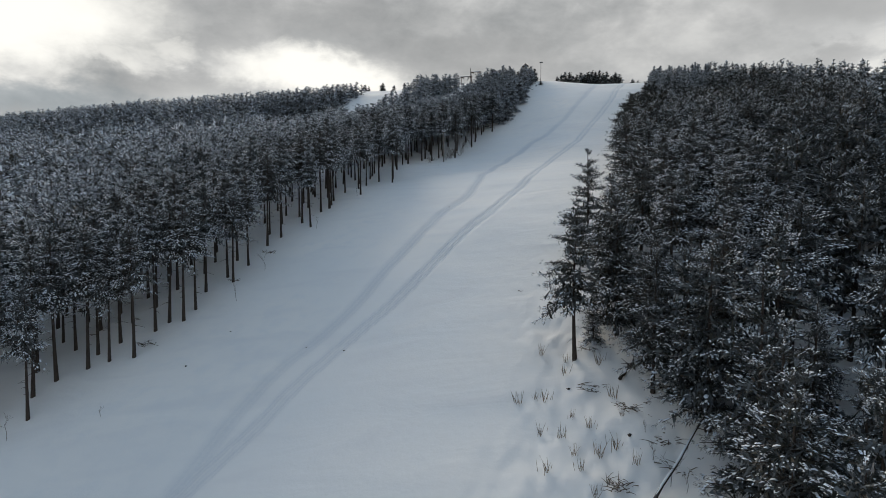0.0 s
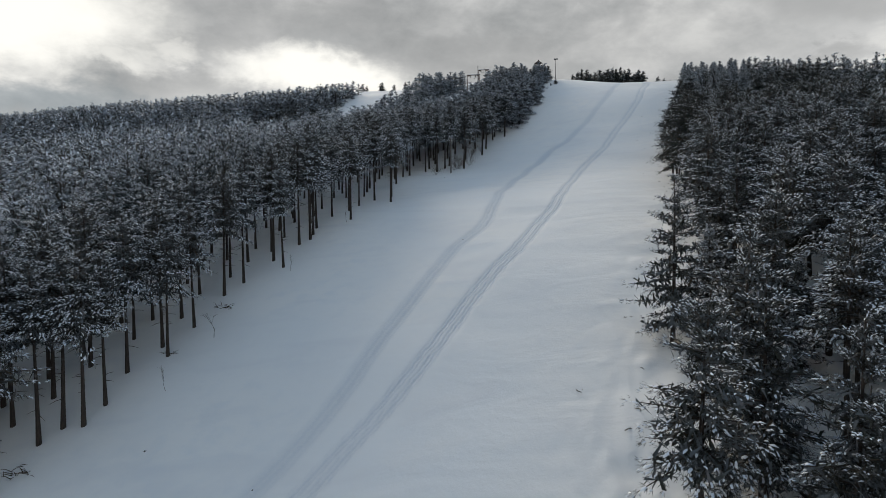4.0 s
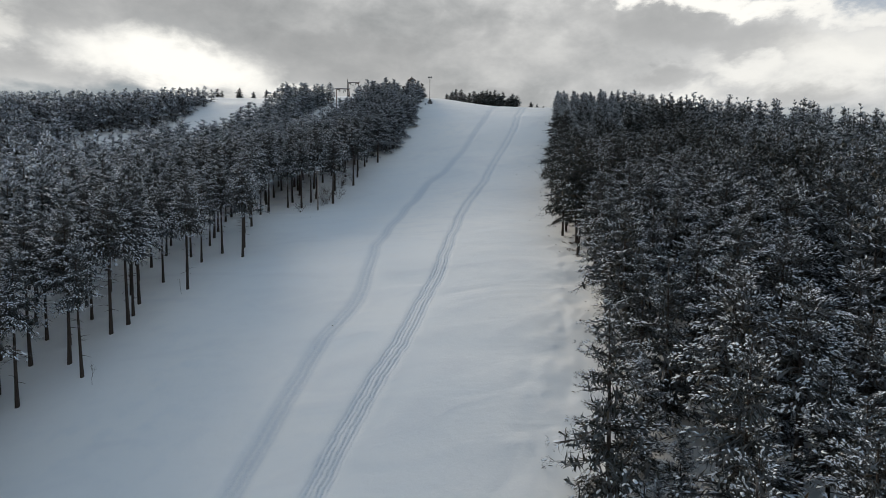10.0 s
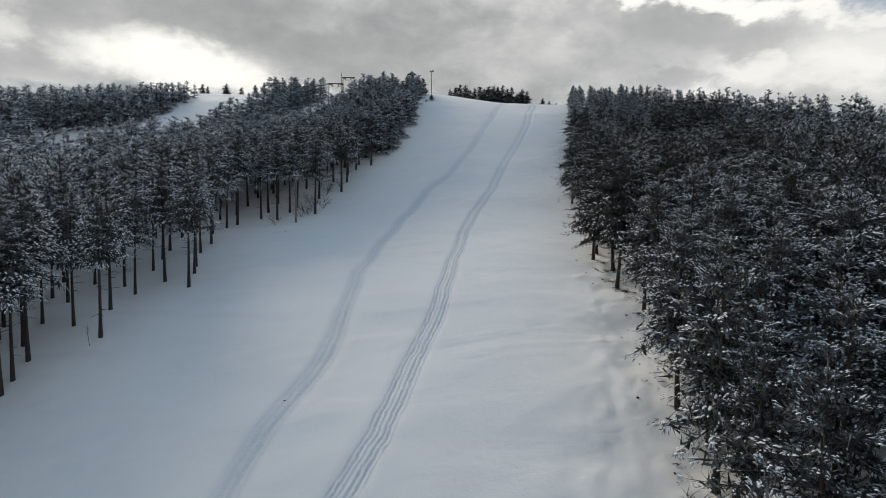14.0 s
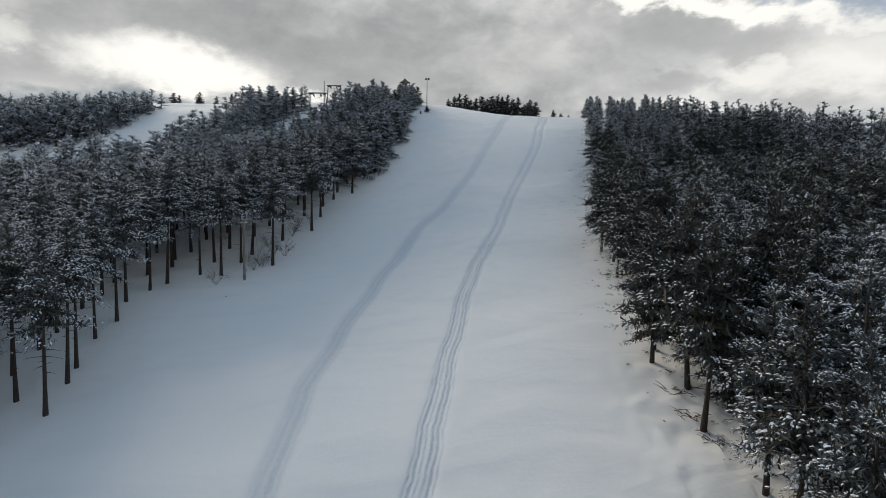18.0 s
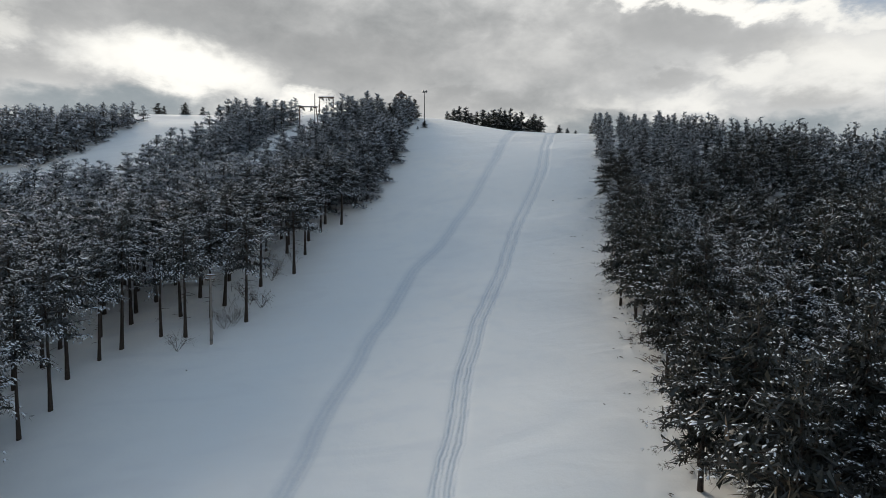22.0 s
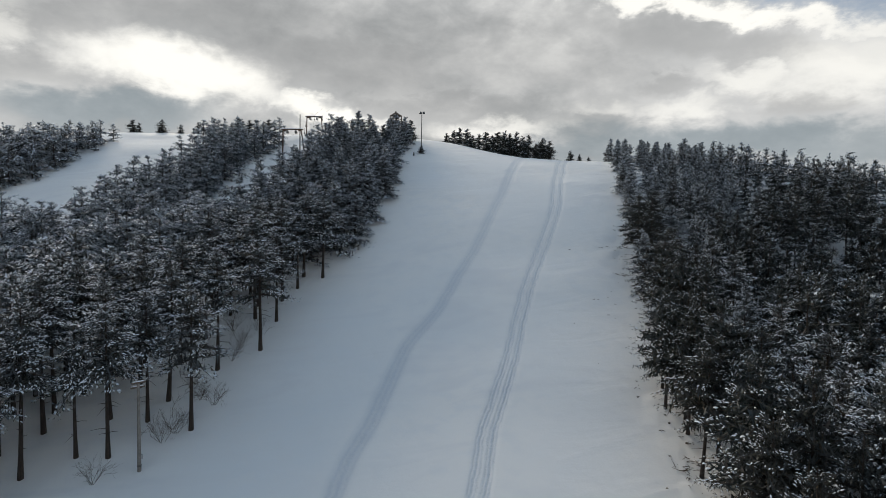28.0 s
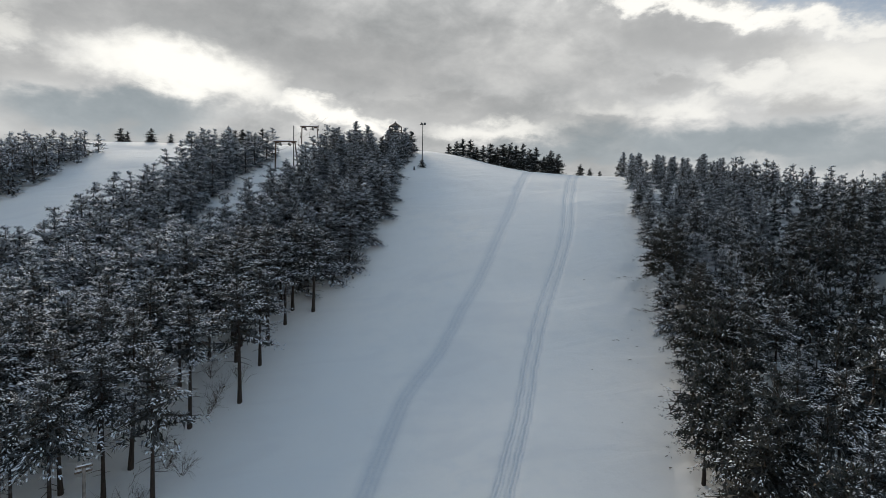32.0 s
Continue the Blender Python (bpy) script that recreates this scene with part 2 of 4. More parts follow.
def bark():
    m, n, p = material("pine_bark")
    at = n.add("ShaderNodeTexCoord").outputs["Object"]
    stretch = n.add("ShaderNodeMapping")
    stretch.inputs["Scale"].default_value = (9, 9, 1.6)
    n.put(stretch.inputs[0], at)
    crack, patch = n.noise(stretch.outputs[0], 1.5, 6.0, 0.7), n.noise(at, 0.8, 3.0)
    c = n.ramp(crack, (0.35, (0.014, 0.011, 0.010)), (0.6, (0.052, 0.039, 0.032)), (0.8, (0.085, 0.068, 0.060)))
    c = n.mix(n.smooth(patch, 0.58, 0.75, 0.0, 0.5), c, rgb(0.45, 0.47, 0.50))
    n.put(p.inputs["Base Color"], c)
    p.inputs["Roughness"].default_value = 0.9
    bump(n, p, crack, 0.7, 0.03)
    return m


def plain(name, low, high, rough=0.6, metal=0.0, scale=6.0):
    m, n, p = material(name)
    at = n.add("ShaderNodeTexCoord").outputs["Object"]
    a = n.noise(at, scale, 6.0, 0.6)
    n.put(p.inputs["Base Color"], n.ramp(a, (0.3, low), (0.7, high)))
    p.inputs["Roughness"].default_value, p.inputs["Metallic"].default_value = rough, metal
    bump(n, p, a, 0.3, 0.01)
    return m


SNOW, LOAD, NEEDLE, RIMED_NEEDLE, DARK_NEEDLE, BARK = snow_field(), snow_load(), needles("frosted_pine_needles", 0.22), needles("rimed_pine_needles", 0.50), needles("dark_pine_needles", 0.10), bark()
TWIG = plain("bare_twig", (0.035, 0.024, 0.016), (0.10, 0.072, 0.05), 0.9)
DRY = plain("dry_stalk", (0.10, 0.07, 0.045), (0.22, 0.16, 0.10), 0.9)
STEEL = plain("weathered_steel", (0.07, 0.072, 0.075), (0.17, 0.17, 0.165), 0.55, 0.7)
RUST = plain("rusty_steel", (0.07, 0.045, 0.035), (0.16, 0.10, 0.075), 0.75, 0.4)
POLE_WOOD = plain("pale_pole_wood", (0.13, 0.12, 0.11), (0.28, 0.265, 0.25), 0.85)
WOOD = plain("grey_boards", (0.06, 0.045, 0.034), (0.16, 0.125, 0.10), 0.85)
GLASS = plain("lamp_glass", (0.35, 0.36, 0.37), (0.45, 0.46, 0.47), 0.15)


# ---- the hill ----
AXIS = radians(22.0)
SA, CA = math.sin(AXIS), math.cos(AXIS)


def to_uv(x, y):
    """Plan coordinates along (u) and across (v) the ski run; v = 0 is its middle line."""
    return x * SA + y * CA, x * CA - y * SA + 28.0


def to_xy(u, v):
    w = v - 28.0
    return u * SA + w * CA, u * CA - w * SA


RUN_U = (-60, -20, 20, 50, 80, 110, 140, 165, 185, 200, 215, 240, 300)
RUN_Z = (-30, -13.5, 0.4, 11.6, 22.3, 29.6, 36.6, 45.6, 56.6, 63.6, 69.5, 78, 96)
TOP_V = (-500, -200, -90, -45, -19, -9, 0, 10, 25, 60, 100, 200, 500)
TOP_Z = (68, 74, 76.2, 74.6, 72.8, 69.6, 66.9, 65.4, 64.7, 59, 51.0, 38, 20)


def smooth_line(t, knots, values):
    """A curve through the knots with soft bends."""
    k, w = np.array(knots, float), np.array(values, float)
    d = np.gradient(w, k)
    t = np.clip(t, k[0], k[-1])
    i = np.clip(np.searchsorted(k, t) - 1, 0, len(k) - 2)
    h = k[i + 1] - k[i]
    s = (t - k[i]) / h
    return ((2 * s**3 - 3 * s**2 + 1) * w[i] + (s**3 - 2 * s**2 + s) * h * d[i]
            + (3 * s**2 - 2 * s**3) * w[i + 1] + (s**3 - s**2) * h * d[i + 1])


def hill(u, v):
    """Large form of the hill: a long slope that rolls over into a rounded top."""
    slope = smooth_line(u, RUN_U, RUN_Z) + 0.008 * v * np.clip((120 - u) / 80, -1, 1)
    slope = slope - 0.55 * np.maximum(-u - 60, 0) ** 0.9
    top = smooth_line(v, TOP_V, TOP_Z) - 0.0035 * np.maximum(u - 205, 0) ** 2 / (1 + 0.01 * np.maximum(u - 205, 0))
    k = 2.2
    m = np.minimum(slope, top)
    return m - k * np.log(np.exp(-(slope - m) / k) + np.exp(-(top - m) / k))


def lattice(seed):
    return np.random.default_rng(seed).random((256, 256))


LATTICE = lattice(4)


def ripple(a, b):
    """Soft value noise in two coordinates, from -1 to 1."""
    i, j = np.floor(a).astype(int), np.floor(b).astype(int)
    s, t = a - i, b - j
    s, t = s * s * (3 - 2 * s), t * t * (3 - 2 * t)
    g = LATTICE
    p = g[i % 256, j % 256] * (1 - s) + g[(i + 1) % 256, j % 256] * s
    q = g[i % 256, (j + 1) % 256] * (1 - s) + g[(i + 1) % 256, (j + 1) % 256] * s
    return 2 * (p * (1 - t) + q * t) - 1


WEST_U = (20, 28, 36, 41, 48, 61, 70, 79, 85, 96, 105, 115, 127, 139, 148, 155, 162, 171, 182, 191, 205, 230)
WEST_V = (-2.2, -2.8, -3.8, -3.9, -2.9, -3.0, -3.2, -3.4, -3.0, -4.5, -6.1, -6.9, -7.6, -7.4, -7.0, -5.4, -4.2, -2.2, -0.1, 1.0, 2.4, 5)
EAST_U = (20, 28, 36, 45, 56, 63, 72, 79, 86, 95, 106, 126, 137, 144, 152, 165, 175, 186, 191, 205, 230)
EAST_V = (-2.8, -2.0, -1.2, -0.3, 1.6, 2.1, 2.9, 3.6, 3.8, 4.1, 3.5, 2.7, 3.0, 3.8, 4.4, 6.0, 8.1, 9.5, 9.7, 11, 14)


def bell(d, w):
    return np.exp(-(d / w) ** 4)


def tracks(u, v, lanes=False):
    """Depth of the two vehicle tracks in the snow, and how packed and darkened it is in them."""
    wob = 0.16 * ripple(u / 5.0, v * 0 + 9.5) + 0.08 * ripple(u / 1.7, v * 0 + 3.5)
    a = v - smooth_line(u, WEST_U, WEST_V) - wob
    b = v - smooth_line(u, EAST_U, EAST_V) + wob
    wide = 1.0 + 0.25 * ripple(u / 14.0, v * 0 + 31.5)
    tread = 0.5 + 0.5 * np.sin(u * 7.5 + 2 * ripple(u / 3.0, v))
    soft = 0.50 + 0.42 * np.clip((u - 42) / 20, 0, 1) - 0.26 * np.clip((u - 140) / 40, 0, 1)
    west = bell(a, 0.85 * wide)
    split = 0.48 + 0.16 * np.clip((u - 120) / 60, 0, 1)
    ruts = np.maximum(bell(b + split, 0.30 * wide), bell(b - split, 0.30 * wide))
    floor = 0.55 * bell(b, 0.85 * wide)
    depth = 0.09 * west + 0.04 * west * ripple(u / 0.9, v / 0.35) + 0.05 * np.maximum(bell(a - 0.45, 0.2), bell(a + 0.45, 0.2))
    depth = depth + 0.05 * floor + 0.06 * ruts + 0.03 * ruts * tread + 0.04 * floor * ripple(u / 0.8, v / 0.4)
    ridge = 0.008 * (bell(np.abs(a) - 1.45 * wide, 0.3) + bell(np.abs(b) - 1.45, 0.3))
    inside = np.clip((u - 15) / 6, 0, 1)
    if lanes:
        return a, b
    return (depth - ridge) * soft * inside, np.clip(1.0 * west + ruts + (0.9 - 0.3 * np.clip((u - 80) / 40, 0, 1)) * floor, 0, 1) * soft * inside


def relief(u, v):
    """Drifts, ripples and clumps in the snow cover."""
    run = np.exp(-(v / 30) ** 6)
    z = 0.40 * ripple(u / 17, v / 21 + 5) + 0.20 * ripple(u / 6.5 + 0.2 * ripple(v / 9, u / 30), v / 11 + 9) * run
    z = z + 0.035 * ripple(u / 2.1, v / 5.2) * run
    rough = np.clip((v - 14 - 4 * ripple(u / 13, v / 9)) / 6, 0, 1) * np.exp(-((v - 24) / 14) ** 4)
    rough = rough * (1 - 0.3 * np.clip((u - 48) / 10, 0, 1))
    z = z + rough * (0.24 * np.abs(ripple((u + 0.7 * v) / 1.1, (v - 0.6 * u) / 1.0)) + 0.18 * ripple(u / 2.6, v / 2.2))
    wood = np.clip((np.abs(v) - 22) / 6, 0, 1)
    return z + wood * 0.25 * ripple(u / 4, v / 4)


def ground_at(x, y):
    u, v = to_uv(np.asarray(x, float), np.asarray(y, float))
    return hill(u, v) + relief(u, v) - tracks(u, v)[0]


def floor_uv(u, v):
    """Place on the snow for plan coordinates."""
    x, y = to_xy(float(u), float(v))
    return Vector((x, y, float(ground_at(x, y))))


def mesh_of(name, verts, faces, materials, index=None, smooth=False):
    me = bpy.data.meshes.new(name)
    verts, faces = np.asarray(verts, np.float32), np.asarray(faces, np.int32)
    k = faces.shape[1]
    me.vertices.add(len(verts))
    me.vertices.foreach_set("co", verts.ravel())
    me.loops.add(faces.size)
    me.loops.foreach_set("vertex_index", faces.ravel())
    me.polygons.add(len(faces))
    me.polygons.foreach_set("loop_start", np.arange(0, faces.size, k, dtype=np.int32))
    if smooth:
        me.polygons.foreach_set("use_smooth", np.ones(len(faces), bool))
    for m in materials:
        me.materials.append(m)
    if index is not None:
        me.polygons.foreach_set("material_index", np.asarray(index, np.int32))
    me.update(calc_edges=True)
    return me


def spread(inner, step, growth, limit):
    out, d = [], step
    while inner < limit:
        d *= growth
        inner += d
        out.append(inner)
    return out


def build_ground():
    us = np.array([16 - q for q in spread(0, 0.6, 1.13, 1800)][::-1] + list(np.arange(16, 216, 0.55)) + [216 + q for q in spread(0, 0.5, 1.12, 1800)])
    vs = np.array([-26 - q for q in spread(0, 0.6, 1.10, 1800)][::-1] + list(np.arange(-26, 30, 0.28)) + [30 + q for q in spread(0, 0.6, 1.10, 1800)])
    uu, vv = np.meshgrid(us, vs, indexing="ij")
    x, y = to_xy(uu, vv)
    dip, packed = tracks(uu, vv)
    z = hill(uu, vv) + relief(uu, vv) - dip
    n, m = uu.shape
    k = np.arange(n * m).reshape(n, m)
    faces = np.stack([k[:-1, :-1], k[:-1, 1:], k[1:, 1:], k[1:, :-1]], -1).reshape(-1, 4)[:, ::-1]
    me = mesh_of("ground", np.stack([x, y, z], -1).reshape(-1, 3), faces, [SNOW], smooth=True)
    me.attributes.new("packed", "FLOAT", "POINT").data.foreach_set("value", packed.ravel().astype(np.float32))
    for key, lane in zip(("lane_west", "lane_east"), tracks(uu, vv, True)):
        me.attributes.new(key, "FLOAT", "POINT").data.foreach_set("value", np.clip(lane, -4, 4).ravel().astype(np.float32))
    return tagged(new("ground", me), "snow-covered ski slope with two packed vehicle tracks", "ground", kind="structure")


build_ground()


# ---- pines ----
def unit(a):
    return a / np.maximum(np.linalg.norm(a, axis=-1, keepdims=True), 1e-9)


def tube(points, radii, sides=6):
    """A tapered tube along points: vertices and triangles."""
    pts = np.asarray(points, float)
    way = unit(np.gradient(pts, axis=0))
    side = unit(np.cross(way, (0.31, 0.95, 0.05)))
    other = np.cross(way, side)
    a = np.arange(sides) * 2 * np.pi / sides
    ring = pts[:, None] + np.asarray(radii)[:, None, None] * (np.cos(a)[None, :, None] * side[:, None] + np.sin(a)[None, :, None] * other[:, None])
    v = ring.reshape(-1, 3)
    f = []
    for i in range(len(pts) - 1):
        for j in range(sides):
            p, q = i * sides + j, i * sides + (j + 1) % sides
            f += [(p, q, q + sides), (p, q + sides, p + sides)]
    return v, np.array(f)


def joined(pieces):
    vs, fs, base = [], [], 0
    for v, f in pieces:
        vs.append(v)
        fs.append(f + base)
        base += len(v)
    return np.concatenate(vs), np.concatenate(fs)


def pine(seed, height, clear, radius, tiers, per_tier, stations, tuft, blades, snowy, sides=7, twigs=0, taper=0.8, droop=0.30, mass=3, bulk=0.8, skirt=0.70, loads=3, heap=1.0, fine=1.0, tents=False):
    """Arrays of one pine: trunk with whorled limbs, feathered needle sprays, and the snow that lies on them."""
    r = np.random.default_rng(seed)
    lean = r.normal(0, 0.012, 2) * height
    hs = np.linspace(0, 1, 7 if sides > 4 else 3)
    bow = np.sin(hs * np.pi) * r.normal(0, 0.10)
    spine = np.stack([lean[0] * hs + bow, lean[1] * hs + bow * 0.6, hs * height * 0.97 - 0.3], -1)
    girth = 0.0125 * height * (1 - hs * 0.9) + 0.012
    girth[0] *= 1.25
    wood = [tube(spine, girth, sides)]

    def on_trunk(h):
        return np.stack([np.interp(h, hs, spine[:, i]) for i in range(3)], -1)

    for _ in range(twigs):
        root, ang, reach = on_trunk(r.uniform(min(0.16, clear), clear + 0.04)), r.uniform(0, 6.28), r.uniform(0.3, 1.3)
        end = root + np.array([math.cos(ang), math.sin(ang), r.uniform(-0.35, 0.15)]) * reach
        wood.append(tube([root, (root + end) / 2 + (0, 0, 0.05), end], (0.03, 0.02, 0.006), 3))
    pos, way, grade, core, load = [], [], [], [], []
    for i in range(tiers):
        t = (i + 0.25 * r.normal()) / tiers
        t = min(max(t, 0.0), 0.97)
        start = r.uniform(0, 6.28)
        count = max(4 if sides > 4 else 3, round(per_tier * (1 - 0.25 * t) + r.uniform(-0.6, 0.6)))
        for k in range(count):
            h = clear + (1 - clear) * min(0.98, max(0.0, t + r.normal(0, 0.55 / tiers)))
            reach = radius * (1 - t ** 1.45) ** (taper + 0.14) * (skirt + (1 - skirt) * min(1, t * 3.2)) * r.uniform(0.55, 1.22)
            reach = max(reach, 0.028 * height)
            ang = start + k * 6.2832 / count + r.normal(0, 0.40)
            out = np.array([math.cos(ang), math.sin(ang), 0.0])
            cross = np.array([-math.sin(ang), math.cos(ang), 0.0])
            rise = -0.10 + 0.80 * t ** 1.4 + r.normal(0, 0.14)
            sag = droop * (1.15 - t) * r.uniform(0.6, 1.3)
            root = on_trunk(h)

            def along(s):
                return root + out * reach * s + np.array([0, 0, 1.0]) * reach * (rise * s - sag * s * s + 0.55 * sag * s ** 4)

            if sides > 5:
                wood.append(tube([along(0), along(0.9)], np.array([0.045, 0.012]) * (0.45 + reach * 0.25), 3))
            for _ in range(mass):
                s = r.uniform(0.08, 0.70)
                p = along(s) + cross * r.normal(0, 0.18) * reach * s + r.normal(0, 0.07, 3)
                g = (reach * r.uniform(0.10, 0.22) + 0.16) * bulk
                lie = unit(r.normal(0, 0.8, 3) + (0, 0, 0.8))
                a1 = unit(np.cross(lie, cross + r.normal(0, 0.4, 3)))
                a2 = np.cross(lie, a1)
                core.append((p - a1 * g * 0.9 - a2 * g * 0.36 * fine, p - a1 * g * 0.6 + a2 * g * 0.40 * fine, p + a1 * g * 1.3))
            if r.random() < snowy:
                for s in (0.40, 0.63, 0.86)[3 - loads:]:
                    p, q = along(s + r.uniform(-0.08, 0.02)), along(s + 0.12)
                    load.append((p + cross * r.normal(0, 0.05) * reach, unit(q - p + r.normal(0, 0.03, 3)), heap * (0.08 + 0.065 * reach) * r.uniform(0.5, 1.1), r.uniform(0.22, 0.40)))
            # a feather of shoots: pairs along the limb and one at its tip
            for q in range(stations):
                s = 0.30 + 0.62 * (q + 0.5 * r.random()) / stations
                p = along(s)
                slope = (along(s + 0.08) - p) / (0.08 * reach)
                for side in (-1, 1):
                    fan = r.uniform(0.45, 0.95)
                    d = unit(slope + cross * side * fan + (0, 0, 0.38 * t - 0.16))
                    length = (0.16 + 0.42 * (1.05 - s)) * reach * r.uniform(0.6, 1.1)
                    pos.append(p + d * length * r.uniform(0.35, 1.0) + r.normal(0, 0.30, 3) * tuft)
                    way.append(unit(d + r.normal(0, 0.24, 3) + (0, 0, 0.42 * t - 0.12)))
                    grade.append((0.8 + 0.35 * (1 - t) * (1.1 - s)) * (1.05 - 0.4 * t * t))
            pos.append(along(1.0))
            way.append(unit(out + (0, 0, 0.85 * t - 0.20 + r.normal(0, 0.1))))
            grade.append(0.9 - 0.3 * t * t)
    for k in range(4):
        pos.append(on_trunk(0.92 + 0.03 * k) + r.normal(0, 0.03, 3))
        way.append((r.normal(0, 0.25), r.normal(0, 0.25), 1.0))
        grade.append(0.55)
    pos, way = np.array(pos), unit(np.array(way))
    n = len(pos)
    size = tuft * r.uniform(0.75, 1.25, n) * np.array(grade)
    # needle brushes: pointed blades in a flattened cone round each shoot
    flat = unit(np.cross(way, (0, 0, 1.0)) + 1e-6)
    up = np.cross(flat, way)
    needle = []
    start = pos - way * (0.50 * size)[:, None]
    for b in range(blades):
        a = b * 2 * np.pi / blades + r.uniform(-0.5, 0.5, n)
        spray = r.uniform(0.25, 0.95, n)
        tip = unit(way + (np.cos(a) * spray)[:, None] * flat + (np.sin(a) * spray * 0.8 - 0.08)[:, None] * up)
        edge = unit(np.cross(tip, up) + r.uniform(-1.2, 1.2, n)[:, None] * up)
        w = (size * r.uniform(0.10, 0.20, n) * fine)[:, None]
        mid = start + tip * (0.6 * size)[:, None]
        needle.append(np.stack([start + tip * (0.12 * size)[:, None] - edge * w * 0.7, mid + edge * w, start + tip * (1.4 * size)[:, None]], 1))
    needle.append(np.array(core))
    nv = np.concatenate(needle).reshape(-1, 3)
    nf = np.arange(len(nv)).reshape(-1, 3)
    # snow cushions along the upper side of the shoots
    keep = r.random(n) < snowy
    c, d, l = pos[keep], way[keep], size[keep]
    m = len(c)
    bough = len(load)
    s = unit(np.cross(d, (0, 0, 1.0)) + 1e-6)
    lift = np.cross(s, d)
    c = c + d * (0.10 * l)[:, None] + lift * (0.10 * l)[:, None]
    long = (l * r.uniform(0.50, 1.0, m))[:, None]
    wide = (l * r.uniform(0.22, 0.42, m))[:, None]
    high = (l * r.uniform(0.16, 0.30, m))[:, None]
    if not tents and sides > 5:
        long, wide = long * 0.72, wide * 0.66
    if bough:
        d2 = np.array([x[1] for x in load])
        s2 = unit(np.cross(d2, (0, 0, 1.0)) + 1e-6)
        lift2 = np.cross(s2, d2)
        c, d, s, lift = np.concatenate([c, np.array([x[0] for x in load]) + lift2 * 0.10]), np.concatenate([d, d2]), np.concatenate([s, s2]), np.concatenate([lift, lift2])
        run = np.array([x[2] for x in load])[:, None]
        long = np.concatenate([long, run])
        wide = np.concatenate([wide, run * r.uniform(0.30, 0.52, (bough, 1))])
        high = np.concatenate([high, np.array([x[3] for x in load])[:, None] * run])
        m += bough
    if tents or sides < 6:
        # small tents of two faces on the trees that stand further off
        sv = np.stack([c - d * long * 0.9 + s * wide * 0.5, c + d * long * 0.7 + s * wide, c + d * long * 1.05 - s * wide * 0.5 - lift * high * 0.6, c - d * long * 0.6 - s * wide], 1).reshape(-1, 3)
        sf = (np.arange(m)[:, None, None] * 4 + np.array([(0, 1, 2), (0, 2, 3)])[None]).reshape(-1, 3)
    else:
        # rounded cushions that hang over the tip
        rim = [(-1.0, 0.0, 0.0), (-0.4, 0.85, 0.0), (0.55, 0.9, -0.1), (1.05, 0.1, -0.7), (0.6, -0.85, -0.1), (-0.45, -0.95, 0.0), (0.1, 0.0, 1.0)]
        sv = np.stack([c + d * long * p * r.uniform(0.8, 1.1, (m, 1)) + s * wide * q * r.uniform(0.75, 1.15, (m, 1)) + lift * high * k for p, q, k in rim], 1).reshape(-1, 3)
        sf = (np.arange(m)[:, None, None] * 7 + np.array([(i, (i + 1) % 6, 6) for i in range(6)])[None]).reshape(-1, 3)
    return {"trunk": joined(wood), "needle": (nv, nf), "snow": (sv, sf)}


def pine_thing(a, label, leaf, young=False, category="tree"):
    """One pine with its parts, as an object at the origin."""
    top = new("young_pine" if young else "pine_tree")
    part_mesh("trunk", mesh_of("trunk", *a["trunk"], [BARK], smooth=True), top)
    crown = part_mesh("crown", mesh_of("crown", *a["needle"], [leaf]), top)
    tagged(part_mesh("snow", mesh_of("snow", *a["snow"], [LOAD], smooth=True), crown, "white snow lying on the branches"), kind="stuff")
    return tagged(top, label, category)


def part_mesh(name, me, parent, label=""):
    ob = new(name, me)
    ob.parent = parent
    return tagged(ob, label)


rng = np.random.default_rng(11)
# trunk places along both edges of the run, in plan coordinates
EDGE_WEST = ((30.7, -21.9), (33.0, -24.8), (35.1, -24.7), (37.1, -23.2), (38.4, -22.0), (39.4, -19.9), (39.1, -24.4), (41.2, -23.9), (43.7, -21.9), (45.4, -21.8), (45.9, -20.3), (44.6, -26.2),
             (48.0, -20.7), (51.5, -22.6), (54.2, -21.0), (55.4, -22.9), (58.8, -22.6), (64.3, -24.0), (66.9, -23.7), (70.6, -21.3),
             (72.3, -24.0), (77.0, -23.8), (78.7, -23.3), (80.3, -24.0), (82.7, -25.1), (86.6, -22.2), (88.6, -26.5), (92.1, -25.8),
             (96.7, -26.8), (98.8, -22.3), (100.1, -25.9), (102.7, -24.2), (104.9, -25.4), (109.8, -27.9), (113.3, -28.6))
EDGE_HIGH = ((117.7, -31.1), (121.6, -31.3), (124.4, -31.2), (126.9, -28.7), (127.5, -26.4), (132.0, -22.2), (132.6, -26.7),
             (135.9, -27.0), (141.0, -25.1), (144.8, -22.4), (146.2, -29.6), (150.7, -23.4), (151.0, -26.2), (155.3, -24.8), (158.3, -24.1),
             (161.4, -21.9), (169.9, -20.4), (176.0, -19.7), (183.0, -19.1), (189.0, -19.3))
